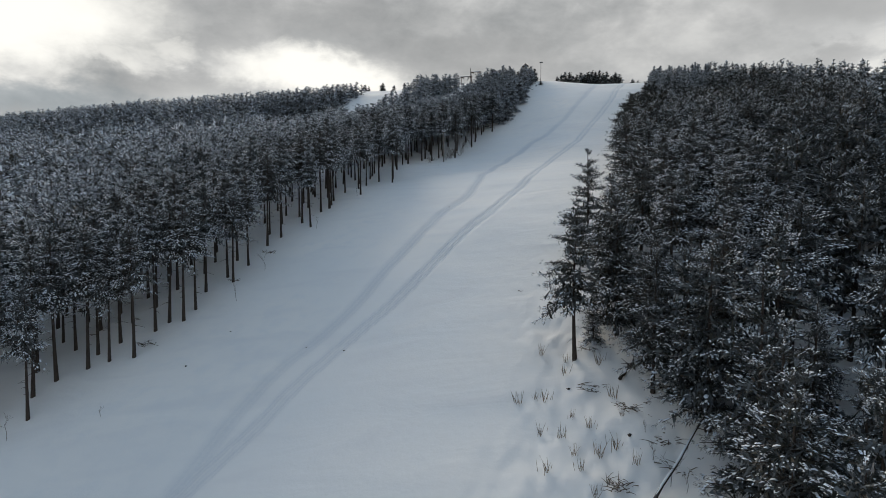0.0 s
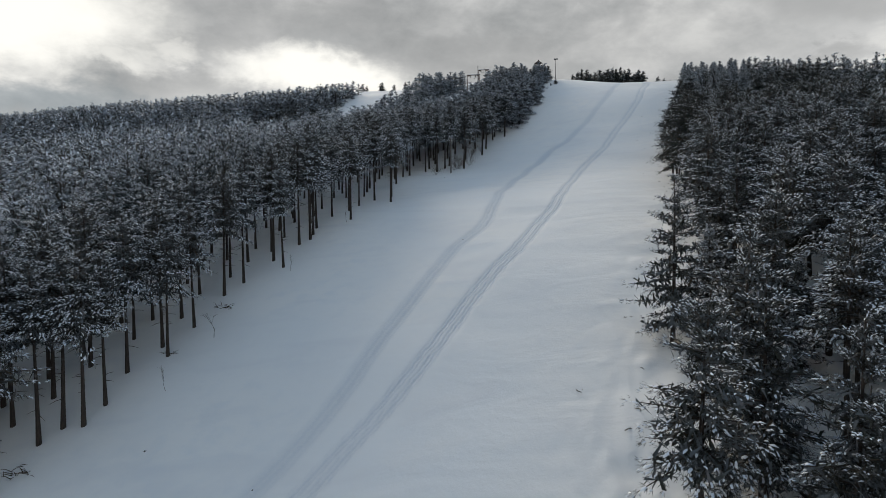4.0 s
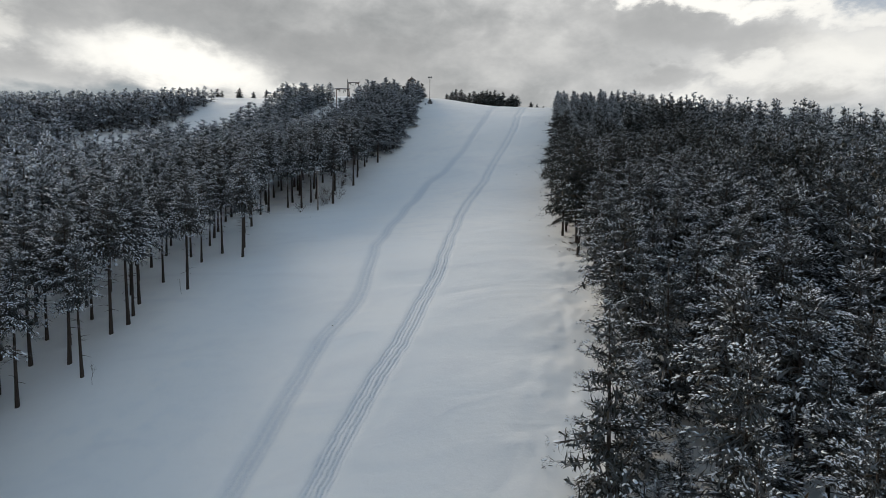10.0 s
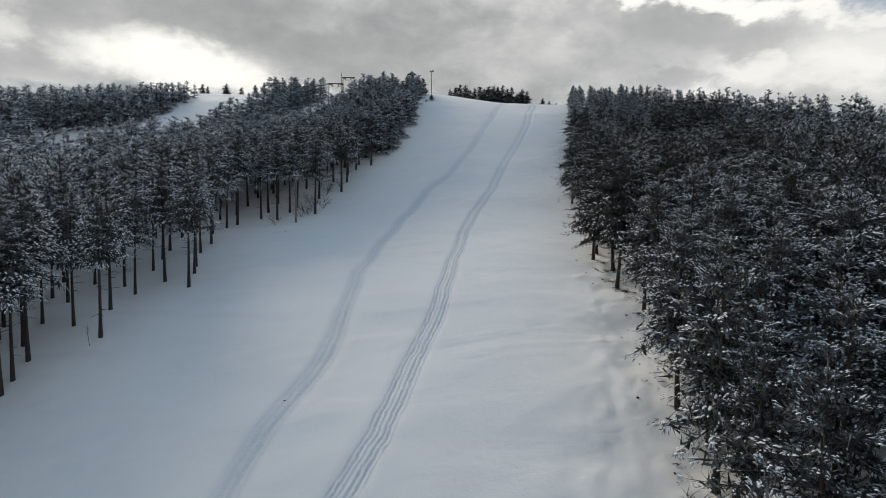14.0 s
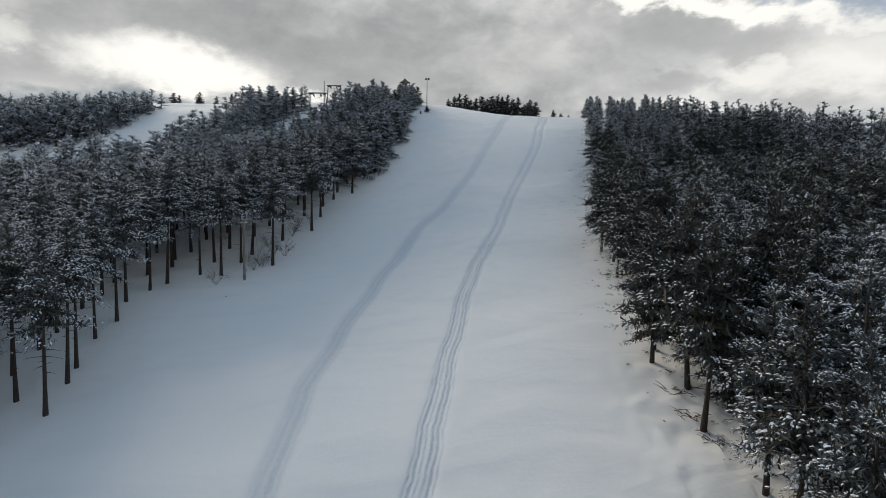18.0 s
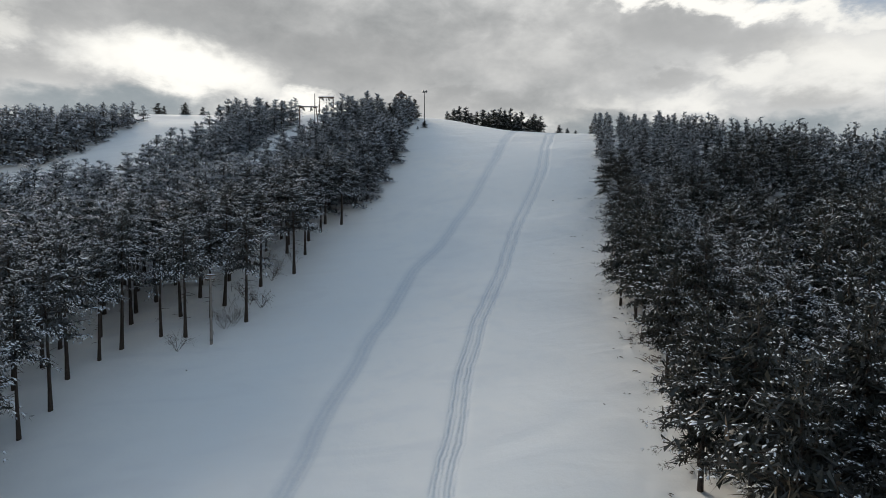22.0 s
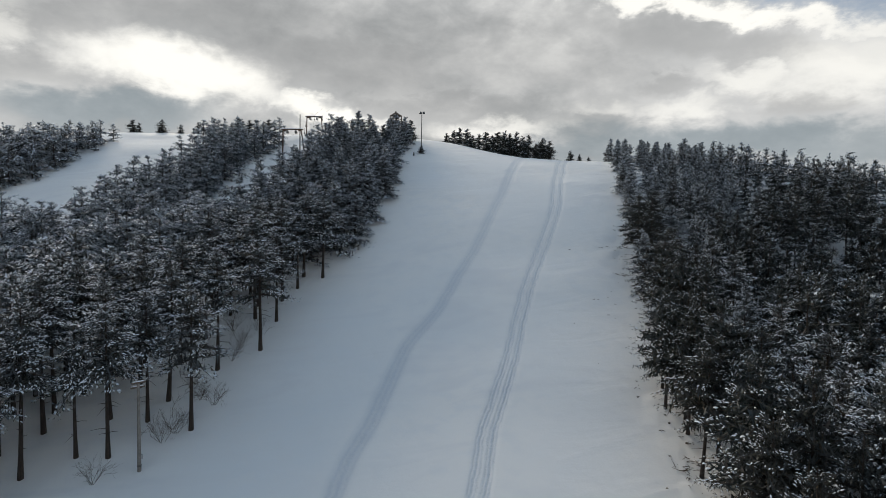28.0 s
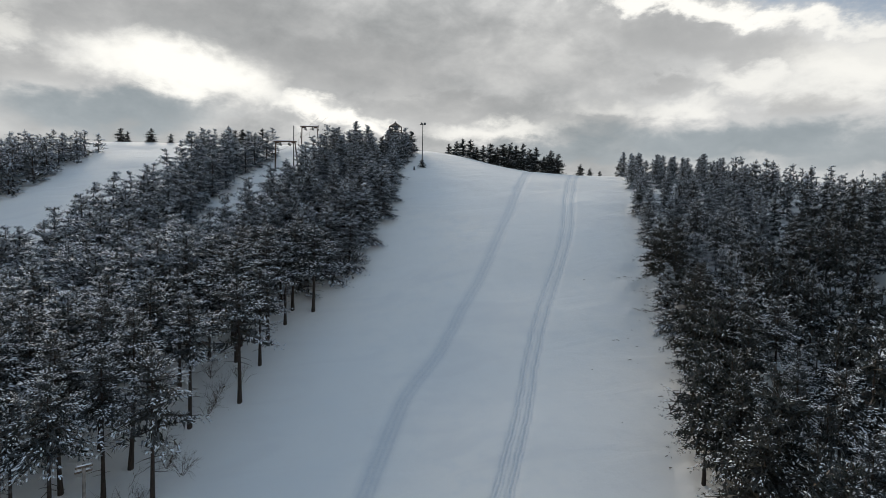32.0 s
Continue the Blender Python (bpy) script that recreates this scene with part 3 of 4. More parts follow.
EDGE_EAST = ((39.2, 30.2), (41.2, 28.8), (42.3, 26.8), (44.6, 26.4), (45.3, 20.9), (47.4, 22.1), (49.0, 23.7), (50.6, 22.8),
             (51.3, 24.5), (53.8, 23.4), (56.4, 22.0), (59.2, 21.4), (57.6, 25.0), (62.3, 19.4), (64.0, 26.7), (66.4, 26.7), (68.6, 27.7), (76.0, 22.0), (78.7, 24.4), (79.5, 22.6), (82.0, 23.2),
             (82.3, 21.5), (85.4, 23.6), (88.2, 22.4), (91.0, 23.2), (93.6, 22.0), (90.4, 26.4), (94.2, 25.0), (96.6, 21.8), (100.4, 23.6), (98.6, 26.2), (103.2, 25.0), (102.1, 20.2), (106.8, 20.4), (110.5, 18.7), (113.0, 19.3), (116.5, 19.6), (120.5, 19.2), (122.6, 25.4), (124.5, 19.6), (129.8, 20.9), (131.8, 18.7),
             (132.9, 22.8), (134.3, 20.6), (136.8, 18.9), (138.8, 19.2), (140.1, 17.8), (143.5, 18.2))


def west_edge(u):
    return smooth_line(u, (0, 60, 100, 118, 130, 150, 175, 195, 215, 240), (-24, -23.5, -26.5, -31, -28, -25.6, -20.4, -19.8, -21.5, -22))


def east_edge(u):
    return smooth_line(u, (0, 30, 42, 50, 60, 80, 110, 140, 180, 200, 240), (36, 31.5, 28.5, 22.5, 20.5, 22.5, 19.8, 18.6, 18.4, 19.2, 20))


def second_run(u):
    """Middle line of the neighbouring clearing."""
    return smooth_line(u, (60, 110, 150, 172, 185, 200, 214, 260), (-98, -104, -98, -87, -79, -78, -82, -90))


def wooded(u, v):
    if v > 0:
        return v > east_edge(u) + 1.0 and v < 46 + 0.58 * (u - 20) and 22 < u < 218
    if v > west_edge(u) - 1.0 or u < 24 or v < -1.75 * u - 4 or v < -390:
        return False
    wide = 12.5 if u > 160 else 9.5
    if -wide < v - second_run(u) < wide + (1.5 if u > 160 else 0.0) and u > 70:
        return False
    if 163 + 0.05 * (v + 66) ** 2 / 40 < u < 178.5 and -113 < v < -66:
        return False
    if u > 166 and (-50.8 < v < -39.6 if u > 180 else -49.2 < v < -40.8):
        return False
    return u < 213


def plant():
    """Plan places of all pines, with a gap between any two."""
    cell, taken, out = 2.0, {}, []

    def clash(u, v, gap):
        i, j, k = int(u // cell), int(v // cell), int(gap // cell) + 1
        for a in range(i - k, i + k + 1):
            for b in range(j - k, j + k + 1):
                for p, q in taken.get((a, b), ()):
                    if (p - u) ** 2 + (q - v) ** 2 < gap * gap:
                        return True
        return False

    def add(u, v):
        taken.setdefault((int(u // cell), int(v // cell)), []).append((u, v))
        out.append((u, v))

    for u, v in EDGE_WEST + EDGE_HIGH + EDGE_EAST:
        add(u, v)
    for k in range(70000):
        u = rng.uniform(20, 236)
        v = rng.uniform(-60, 60) if k < 25000 else rng.uniform(-400, 170)
        if not wooded(u, v):
            continue
        gap = 3.2 if -60 < v < 45 else 3.5
        if v > 0:
            gap = 2.8
        elif v > -48 and u < 140:
            gap = 3.1
        if v < -140 and u < 170:
            gap = 5.0
        elif u > 150:
            gap = 2.6 if v > -72 or u > 180 else 3.3
        if not clash(u, v, gap):
            add(u, v)
    return out


PLACES = plant()


def stature(u, v):
    """Height of a pine by where it stands: tall below, stunted on the windy top."""
    if v > 0:
        return np.interp(u, (130, 165, 195, 215), (12.6, 9.2, 5.7, 4.8))
    if -41 < v < 0:
        return np.interp(u, (115, 148, 168, 180, 190, 205), (13.6, 12.6, 10.4, 8.6, 7.4, 6.8))
    if v < -88:
        return np.interp(u, (150, 183, 200, 213), (12.0, 9.6, 7.0, 4.6))
    return np.interp(u, (110, 140, 160, 175, 190, 200, 215), (13.4, 12.4, 10.4, 9.0, 8.0, 7.4, 5.8))


TALL = [pine(100 + i, 12.0, c, w, 11, 6, 7, 0.24, 4, 0.78, twigs=10, taper=0.66, droop=0.36, mass=30, bulk=0.5, skirt=0.90, loads=2, heap=0.7, fine=0.6) for i, (c, w) in enumerate(((0.55, 3.1), (0.51, 3.3), (0.58, 2.9), (0.53, 3.2), (0.56, 3.0)))]
EDGE = [pine(130 + i, 12.0, c, w, 13, 6, 7, 0.24, 5, 0.62, twigs=8, taper=0.62, droop=0.32, mass=36, bulk=0.58, skirt=0.75, loads=3, heap=0.8, fine=0.55) for i, (c, w) in enumerate(((0.30, 3.4), (0.13, 3.6), (0.36, 3.2), (0.10, 3.3), (0.22, 3.2)))]
BROWN = [pine(145 + i, 12.0, c, w, 13, 6, 7, 0.24, 5, 0.38, twigs=9, taper=0.60, droop=0.30, mass=42, bulk=0.62, skirt=0.75, loads=2, heap=0.7, fine=0.55) for i, (c, w) in enumerate(((0.42, 3.9), (0.37, 4.1), (0.45, 3.6), (0.12, 3.5), (0.22, 3.6)))]
SMALL = [pine(160 + i, 6.0, c, w, 14, 7, 6, 0.17, 4, 0.92, taper=0.74, mass=26, bulk=0.5, skirt=0.90, loads=2, heap=0.8, fine=0.7, tents=True) for i, (c, w) in enumerate(((0.05, 1.9), (0.08, 1.75), (0.04, 2.0), (0.06, 1.85)))]
HARDY = [pine(170 + i, 6.0, 0.03, w, 11, 7, 6, 0.22, 4, 0.35, taper=0.62, mass=28, bulk=0.65, loads=1, fine=0.7, tents=True) for i, w in enumerate((2.2, 2.0, 2.4, 2.1))]
CLOSE = [pine(180 + i, 12.0, c, 3.2, 11, 5, 5, 0.31, 3, 0.92, sides=5, taper=0.70, droop=0.32, mass=14, bulk=0.65, skirt=0.85, loads=2, heap=0.75, fine=0.75) for i, c in enumerate((0.48, 0.52, 0.45, 0.50, 0.47))]
CLOSE_EAST = [pine(280 + i, 12.0, c, 3.2, 11, 5, 5, 0.29, 3, 0.50, sides=5, taper=0.66, droop=0.26, mass=16, bulk=0.8, skirt=0.70, loads=2, heap=0.6, fine=0.75) for i, c in enumerate((0.38, 0.43, 0.34, 0.40, 0.36))]
CLOSE_BROWN = [pine(290 + i, 12.0, c, 3.4, 11, 5, 5, 0.29, 3, 0.46, sides=5, taper=0.66, droop=0.26, mass=17, bulk=0.8, skirt=0.70, loads=2, heap=0.6, fine=0.75) for i, c in enumerate((0.38, 0.43, 0.34, 0.40, 0.36))]
CLOSE_LOW = [pine(190 + i, 6.0, 0.06, 1.95, 10, 6, 5, 0.20, 3, 0.92, sides=5, taper=0.74, mass=16, bulk=0.6, skirt=0.85, loads=2, heap=0.8, fine=0.75) for i in range(4)]
CLOSE_LOW_BROWN = [pine(195 + i, 6.0, 0.10, 2.1, 9, 5, 5, 0.22, 3, 0.80, sides=5, taper=0.74, mass=18, bulk=0.75, skirt=0.85, loads=2, fine=0.75) for i in range(4)]
MIDDLE = [pine(200 + i, 12.0, 0.34, 3.2, 9, 4, 3, 0.42, 2, 0.95, sides=4, taper=0.75, mass=7, bulk=0.95, loads=1, fine=0.9) for i in range(5)]
MIDDLE_LOW = [pine(220 + i, 6.0, 0.10, 2.2, 8, 4, 3, 0.32, 2, 0.92, sides=4, taper=0.76, mass=9, bulk=0.85, loads=1, fine=0.9) for i in range(4)]
MIDDLE_BROWN = [pine(210 + i, 12.0, 0.34, 3.2, 8, 4, 3, 0.42, 2, 0.85, sides=4, taper=0.75, mass=6, bulk=1.3, loads=1, fine=0.9) for i in range(5)]
DISTANT = [pine(240 + i, 12.0, 0.38, 2.9, 5, 3, 1, 0.95, 2, 0.85, sides=3, taper=0.8, mass=4, bulk=1.6, loads=1) for i in range(5)]


def grow():
    near, close, middle, distant = [], [], [], []
    for u, v in PLACES:
        side = min(abs(v - west_edge(u)), abs(v - east_edge(u)))
        if 26 < u < 213 and side < (26 if v > 0 and u < 110 else 17):
            near.append((side * (0.6 if v > 0 and u < 110 else 1.0), u, v))
        elif (-75 < v < 90 and u < 232) or (u > 140 and v > -140):
            (close if (-48 < v < 52 and u < 185) or (u > 125 and -72 < v < 0) else middle).append((u, v))
        else:
            distant.append((u, v))
    near.sort()
    grown, young = [], []
    for p in near:
        (young if stature(p[1], p[2]) < 8.9 or (p[2] < 0 and p[1] > 164) else grown).append(p)
    close += [(u, v) for _, u, v in grown[270:] + young[170:]]
    models = {}
    for _, u, v in grown[:270] + young[:170]:
        h = stature(u, v) * rng.uniform(0.84, 1.10)
        if v > 0 and u < 75 and rng.random() < 0.3:
            h = rng.uniform(4.5, 8.0)
        if h < 8.8 or (v < 0 and u > 164):
            kind, base, text = SMALL, 6.0, "snow-laden young pine with branches down to the snow"
        elif v > 0 and v < east_edge(u) + 5:
            kind, base, text = (EDGE, 12.0, "pine with broad snowy branches beside the ski run") if u < 100 else (BROWN, 12.0, "dark brownish pine with little snow on broad branches")
        else:
            kind, base, text = TALL, 12.0, "tall pine with bare lower trunk and snowy crown"
        set_pine(models, kind, int(rng.integers(len(kind))), text, u, v, h / base, "pines west of the ski run" if v < 0 else "pines east of the ski run", float(np.interp(u, (110, 160), (0.88, 1.32))) if v < 0 else 1.0)
    # young pines on the rounded top, some of them just behind it
    for u, v, h in TOP_PINES:
        set_pine(models, HARDY, int(rng.integers(4)), "small windblown pine on the bare hilltop", u, v, h / 6.0, "pines on the hilltop", rng.uniform(1.2, 1.7))
    forest("near_forest", "dense pine forest with snow on every branch", [p for p in close if p[1] < 0 and p[0] < 145], CLOSE, CLOSE_LOW, NEEDLE)
    forest("near_forest", "dense pine forest white with rime near the hilltop", [p for p in close if p[1] < 0 and p[0] >= 145], CLOSE, CLOSE_LOW, RIMED_NEEDLE)
    forest("near_forest", "dense pine forest with some snow on the branches", [p for p in close if p[1] > 0 and p[0] < 100], CLOSE_EAST, CLOSE_LOW, NEEDLE)
    forest("near_forest", "dark brownish pine forest with little snow", [p for p in close if p[1] > 0 and p[0] >= 100], CLOSE_BROWN, CLOSE_LOW_BROWN, DARK_NEEDLE)
    forest("pine_forest", "dense pine forest dusted with snow", [p for p in middle if p[1] < 0], MIDDLE, MIDDLE_LOW, RIMED_NEEDLE)
    forest("pine_forest", "dark pine forest with patchy snow and rime", [p for p in middle if p[1] > 0], MIDDLE_BROWN, MIDDLE_LOW, NEEDLE)
    forest("distant_forest", "far snowy pine forest covering the hillside", distant, DISTANT, DISTANT, RIMED_NEEDLE)


TOP_PINES = ((229, -102, 3.8), (229, -100, 3.0), (228, -92.5, 3.6), (228, -87, 2.6), (228, -82, 3.4), (228, -79, 2.8), (224, -15.5, 2.6), (221, -12, 4.2),
             (221, -10.4, 4.4), (220, -8.8, 3.0), (219, -7.2, 3.8), (218, -5.6, 4.6), (217.5, -4.2, 4.0), (217, -2.8, 5.2), (216, -1.4, 5.6), (215.5, -0.2, 5.2),
             (215, 1.2, 5.8), (214.5, 2.6, 5.0), (214, 4.0, 5.4), (213.5, 5.6, 3.6), (213.5, 7.0, 5.0), (213, 8.4, 4.4), (213, 12.7, 2.6), (213, 14.6, 1.8),
             (213, 16.5, 1.2), (212.5, 20.0, 2.8), (205, -17.6, 1.7), (203, -18.8, 0.8), (215.5, -22.3, 5.0), (225, -71.0, 3.2), (226, -68.5, 3.6), (225, -66.0, 4.0), (226, -64.2, 3.0), (225, -61.0, 4.4), (209.0, -26.8, 5.2), (208.0, -24.6, 4.0), (206.2, -22.2, 3.6), (211.0, -22.6, 4.4), (222.5, -13.6, 3.4), (219.5, -9.4, 2.4), (214.8, 0.4, 4.2), (214.2, 3.2, 3.6))


def set_pine(models, kind, i, text, u, v, k, group, broad=1.0):
    key = (text, i)
    m = Matrix.Translation(floor_uv(u, v)) @ pose(0, 0, 0, 0, 0, rng.uniform(0, 360)) @ Matrix.Diagonal((k * broad, k * broad, k, 1))
    if key in models:
        copy_thing(models[key], Matrix()).matrix_basis = m
    else:
        models[key] = tagged(pine_thing(kind[i], text, DARK_NEEDLE if kind is BROWN or kind is HARDY else RIMED_NEEDLE if kind is SMALL else NEEDLE, kind is SMALL or kind is HARDY), group=group)
        models[key].matrix_basis = m


def forest(name, label, places, tall, short, leaf):
    vs, fs, ms, base = [], [], [], 0
    for u, v in places:
        h = stature(u, v) * rng.uniform(0.80, 1.14)
        low = tall is not short and (h < 8.8 or (v < 0 and u > 164))
        kind = short if low else tall
        a = kind[int(rng.integers(len(kind)))]
        k = h / (6.0 if low else 12.0)
        t = rng.uniform(0, 2 * np.pi)
        broad = k * (float(np.interp(u, (110, 160), (0.88, 1.32))) if v < 0 else 1.0)
        turn = np.array([[math.cos(t) * broad, -math.sin(t) * broad, 0], [math.sin(t) * broad, math.cos(t) * broad, 0], [0, 0, k]])
        at = np.array(floor_uv(u, v))
        for i, part in enumerate(("trunk", "needle", "snow")):
            p, f = a[part]
            vs.append((p @ turn.T + at).astype(np.float32))
            fs.append(f + base)
            ms.append(np.full(len(f), i, np.int32))
            base += len(p)
    me = mesh_of(name, np.concatenate(vs), np.concatenate(fs), [BARK, leaf, LOAD], np.concatenate(ms), smooth=True)
    return tagged(new(name, me), label, "forest", kind="stuff")


grow()


# ---- things on the hilltop and small growth on the snow ----
def part(name, bm, mat, parent, label=""):
    """Links a bmesh as one mesh object under a thing or a part."""
    me = bpy.data.meshes.new(name)
    bm.to_mesh(me)
    bm.free()
    me.materials.append(mat)
    ob = new(name, me)
    ob.parent = parent
    return tagged(ob, label)


def bar(a, b, w, d=None, bm=None):
    """A square or flat bar from a to b, edges slightly bevelled."""
    bm = bm or bmesh.new()
    a, b = Vector(a), Vector(b)
    axis = (b - a).to_track_quat("Z", "Y").to_matrix().to_4x4()
    m = Matrix.Translation((a + b) / 2) @ axis @ Matrix.Diagonal((w, d or w, (b - a).length, 1))
    made = bmesh.ops.create_cube(bm, size=1, matrix=m)
    bmesh.ops.bevel(bm, geom=list({e for v in made["verts"] for e in v.link_edges}), offset=min(w, d or w) * 0.12, segments=1, affect="EDGES")
    return bm


def rod(a, b, r, r2=None, sides=10, bm=None):
    bm = bm or bmesh.new()
    a, b = Vector(a), Vector(b)
    m = Matrix.Translation((a + b) / 2) @ (b - a).to_track_quat("Z", "Y").to_matrix().to_4x4()
    bmesh.ops.create_cone(bm, segments=sides, radius1=r, radius2=r if r2 is None else r2, depth=(b - a).length, cap_ends=True, matrix=m)
    return bm


def lattice_leg(top, foot, w):
    """A welded ladder-like leg: two chords with rungs and diagonals."""
    bm = bmesh.new()
    top, foot = Vector(top), Vector(foot)
    side = Vector((0, w / 2, 0))
    bar(foot + side, top + side * 0.7, 0.11, bm=bm)
    bar(foot - side, top - side * 0.7, 0.11, bm=bm)
    n = 9
    for i in range(n):
        p, q = foot.lerp(top, i / n), foot.lerp(top, (i + 1) / n)
        s = 1 if i % 2 else -1
        bar(p + side * s, q - side * s, 0.05, bm=bm)
        bar(q + side * 0.8, q - side * 0.8, 0.05, bm=bm)
    return bm


def lift_pylon(u, v, width, height, spread_right):
    top = new("lift_pylon")
    h, w = height, width / 2
    for x, foot in ((-w, -w - 0.12), (w, w + spread_right)):
        leg = part("leg", lattice_leg((x, 0, h), (foot, 0, -1.2), 0.5), RUST, top)
        part("footing", bar((foot, 0, -1.6), (foot, 0, 0.25), 0.7), STEEL, leg, "snowy concrete footing")
    part("crossbeam", bar((-w - 0.35, 0, h + 0.12), (w + 0.35, 0, h + 0.12), 0.18, 0.22), RUST, top)
    part("snow", bar((-w - 0.3, 0, h + 0.25), (w + 0.3, 0, h + 0.25), 0.06, 0.18), LOAD, top, "thin snow on the beam")
    for x in (-w * 0.52, w * 0.42):
        head = part("sheave_frame", bar((x, -0.8, h - 0.28), (x, 0.8, h - 0.28), 0.12, 0.2), STEEL, top)
        part("hanger", bar((x, 0, h), (x, 0, h - 0.25), 0.16), STEEL, head)
        for y in (-0.65, -0.22, 0.22, 0.65):
            part("wheel", rod((x - 0.07, y, h - 0.44), (x + 0.07, y, h - 0.44), 0.2, sides=14), STEEL, head)
    for x in (-w, w):
        part("gusset", bar((x, 0, h - 0.05), (x - math.copysign(0.7, x), 0, h - 0.05), 0.1, 0.34), RUST, top)
    top.matrix_basis = Matrix.Translation(floor_uv(u, v)) @ pose(0, 0, 0, 0, 0, -degrees_of(AXIS) + 8)
    return tagged(top, "rusty steel portal pylon of a drag lift standing in snow", "lift pylon", group="drag lift pylons")


def degrees_of(a):
    return a * 180 / math.pi


LOW_PYLON = lift_pylon(202.0, -44.4, 3.8, 5.7, 0.9)
HIGH_PYLON = lift_pylon(218.5, -46.3, 3.4, 4.3, 0.5)


def mast(u, v, height):
    top = new("steel_mast")
    part("pole", rod((0, 0, -0.6), (0, 0, height), 0.13, 0.09), STEEL, top)
    part("stay", rod((0, 0, height * 0.75), (0.9, 0.4, -0.2), 0.02, sides=5), STEEL, top)
    part("cap", rod((0, 0, height), (0, 0, height + 0.12), 0.09, 0.03), STEEL, top)
    top.matrix_basis = Matrix.Translation(floor_uv(u, v))
    return tagged(top, "thin grey steel mast beside the lift pylon", "mast")


mast(203.4, -43.3, 8.4)


def haul_rope():
    """The rope loop of the drag lift with a few hanging bars."""
    top = new("haul_rope")
    a, b = floor_uv(202.0, -44.4), floor_uv(218.5, -46.3)
    for off, za, zb in ((-1.0, 5.1, 3.9), (0.85, 5.1, 3.9)):
        pts = []
        for i in range(-10, 25):
            s = i / 14
            p = a.lerp(b, s) + Vector((off, 0, 0))
            p.z = a.z + za + (b.z + zb - a.z - za) * s - 0.5 * s * (1 - s)
            pts.append(p)
        v, f = tube(pts, [0.018] * len(pts), 4)
        part_mesh("rope", mesh_of("rope", v, f, [STEEL]), top)
        for s in (0.35, 0.8, 1.25):
            p = a.lerp(b, s) + Vector((off, 0, 0))
            p.z = a.z + za + (b.z + zb - a.z - za) * s - 0.5 * s * (1 - s)
            h = part("drag_hanger", rod(p, p - Vector((0, 0, 0.9)), 0.03, sides=6), STEEL, top)
            part("spring_box", rod(p - Vector((0, 0, 0.9)), p - Vector((0, 0, 1.25)), 0.13, 0.10), STEEL, h)
    return tagged(top, "steel rope loop of the drag lift with hangers", "cable")


haul_rope()


def lookout_tower(u, v, height):
    top = new("lookout_tower")
    w, floor_z = 0.95, height - 2.5
    for x in (-w, w):
        for y in (-w, w):
            part("post", bar((x * 1.25, y * 1.25, -0.6), (x, y, height - 0.7), 0.16), WOOD, top)
    for s in (-1, 1):
        part("brace", bar((-w * 1.2, s * w * 1.2, 0.6), (w * 1.1, s * w * 1.1, floor_z - 0.3), 0.10), WOOD, top)
        part("brace", bar((s * w * 1.2, w * 1.2, 0.6), (s * w * 1.1, -w * 1.1, floor_z - 0.3), 0.10), WOOD, top)
    deck = bmesh.new()
    for i in range(8):
        y = -1.15 + i * 0.33
        bar((-1.25, y, floor_z), (1.25, y, floor_z), 0.05, 0.31, bm=deck)
    part("platform", deck, WOOD, top)
    for z in (floor_z + 0.5, floor_z + 1.0):
        for s in (-1, 1):
            part("rail", bar((-1.1, s * 1.0, z), (1.1, s * 1.0, z), 0.06, 0.12), WOOD, top)
            part("rail", bar((s * 1.0, -1.1, z), (s * 1.0, 1.1, z), 0.06, 0.12), WOOD, top)
    roof = bmesh.new()
    bmesh.ops.create_cone(roof, segments=8, radius1=1.4, radius2=0.25, depth=0.75, cap_ends=True, matrix=Matrix.Translation((0, 0, height - 0.35)) @ pose(0, 0, 0, 0, 0, 22.5))
    part("roof", roof, WOOD, top)
    part("finial", rod((0, 0, height - 0.05), (0, 0, height + 0.35), 0.22, 0.10, 8), WOOD, top)
    top.matrix_basis = Matrix.Translation(floor_uv(u, v)) @ pose(0, 0, 0, 0, 0, 14)
    return tagged(top, "weathered wooden lookout tower with a peaked roof among pines", "tower")


lookout_tower(212.4, -25.0, 6.7)


def floodlight_pole(u, v, height):
    top = new("floodlight_pole")
    part("pole", rod((0, 0, -0.8), (0, 0, height), 0.11, 0.07, 12), STEEL, top)
    part("base_plate", rod((0, 0, -0.3), (0, 0, 0.2), 0.26, 0.2, 12), STEEL, top)
    part("arm", bar((-0.5, 0, height - 0.05), (0.45, 0, height - 0.05), 0.08), STEEL, top)
    for x, turn in ((-0.42, 25), (0.34, -20)):
        m = pose(x, -0.1, height + 0.1, 58, 0, turn)
        box = bmesh.new()
        bmesh.ops.create_cone(box, segments=12, radius1=0.16, radius2=0.27, depth=0.42, cap_ends=True, matrix=m)
        lamp = part("lamp_head", box, STEEL, top)
        glass = bmesh.new()
        bmesh.ops.create_cone(glass, segments=12, radius1=0.24, radius2=0.24, depth=0.02, cap_ends=True, matrix=m @ Matrix.Translation((0, 0, 0.225)))
        part("glass", glass, GLASS, lamp, "unlit lamp glass")
    top.matrix_basis = Matrix.Translation(floor_uv(u, v)) @ pose(0, 0, 0, 0, 0, 160)
    return tagged(top, "tall grey floodlight pole with two lamp heads", "light pole")


floodlight_pole(209.5, -18.6, 7.2)


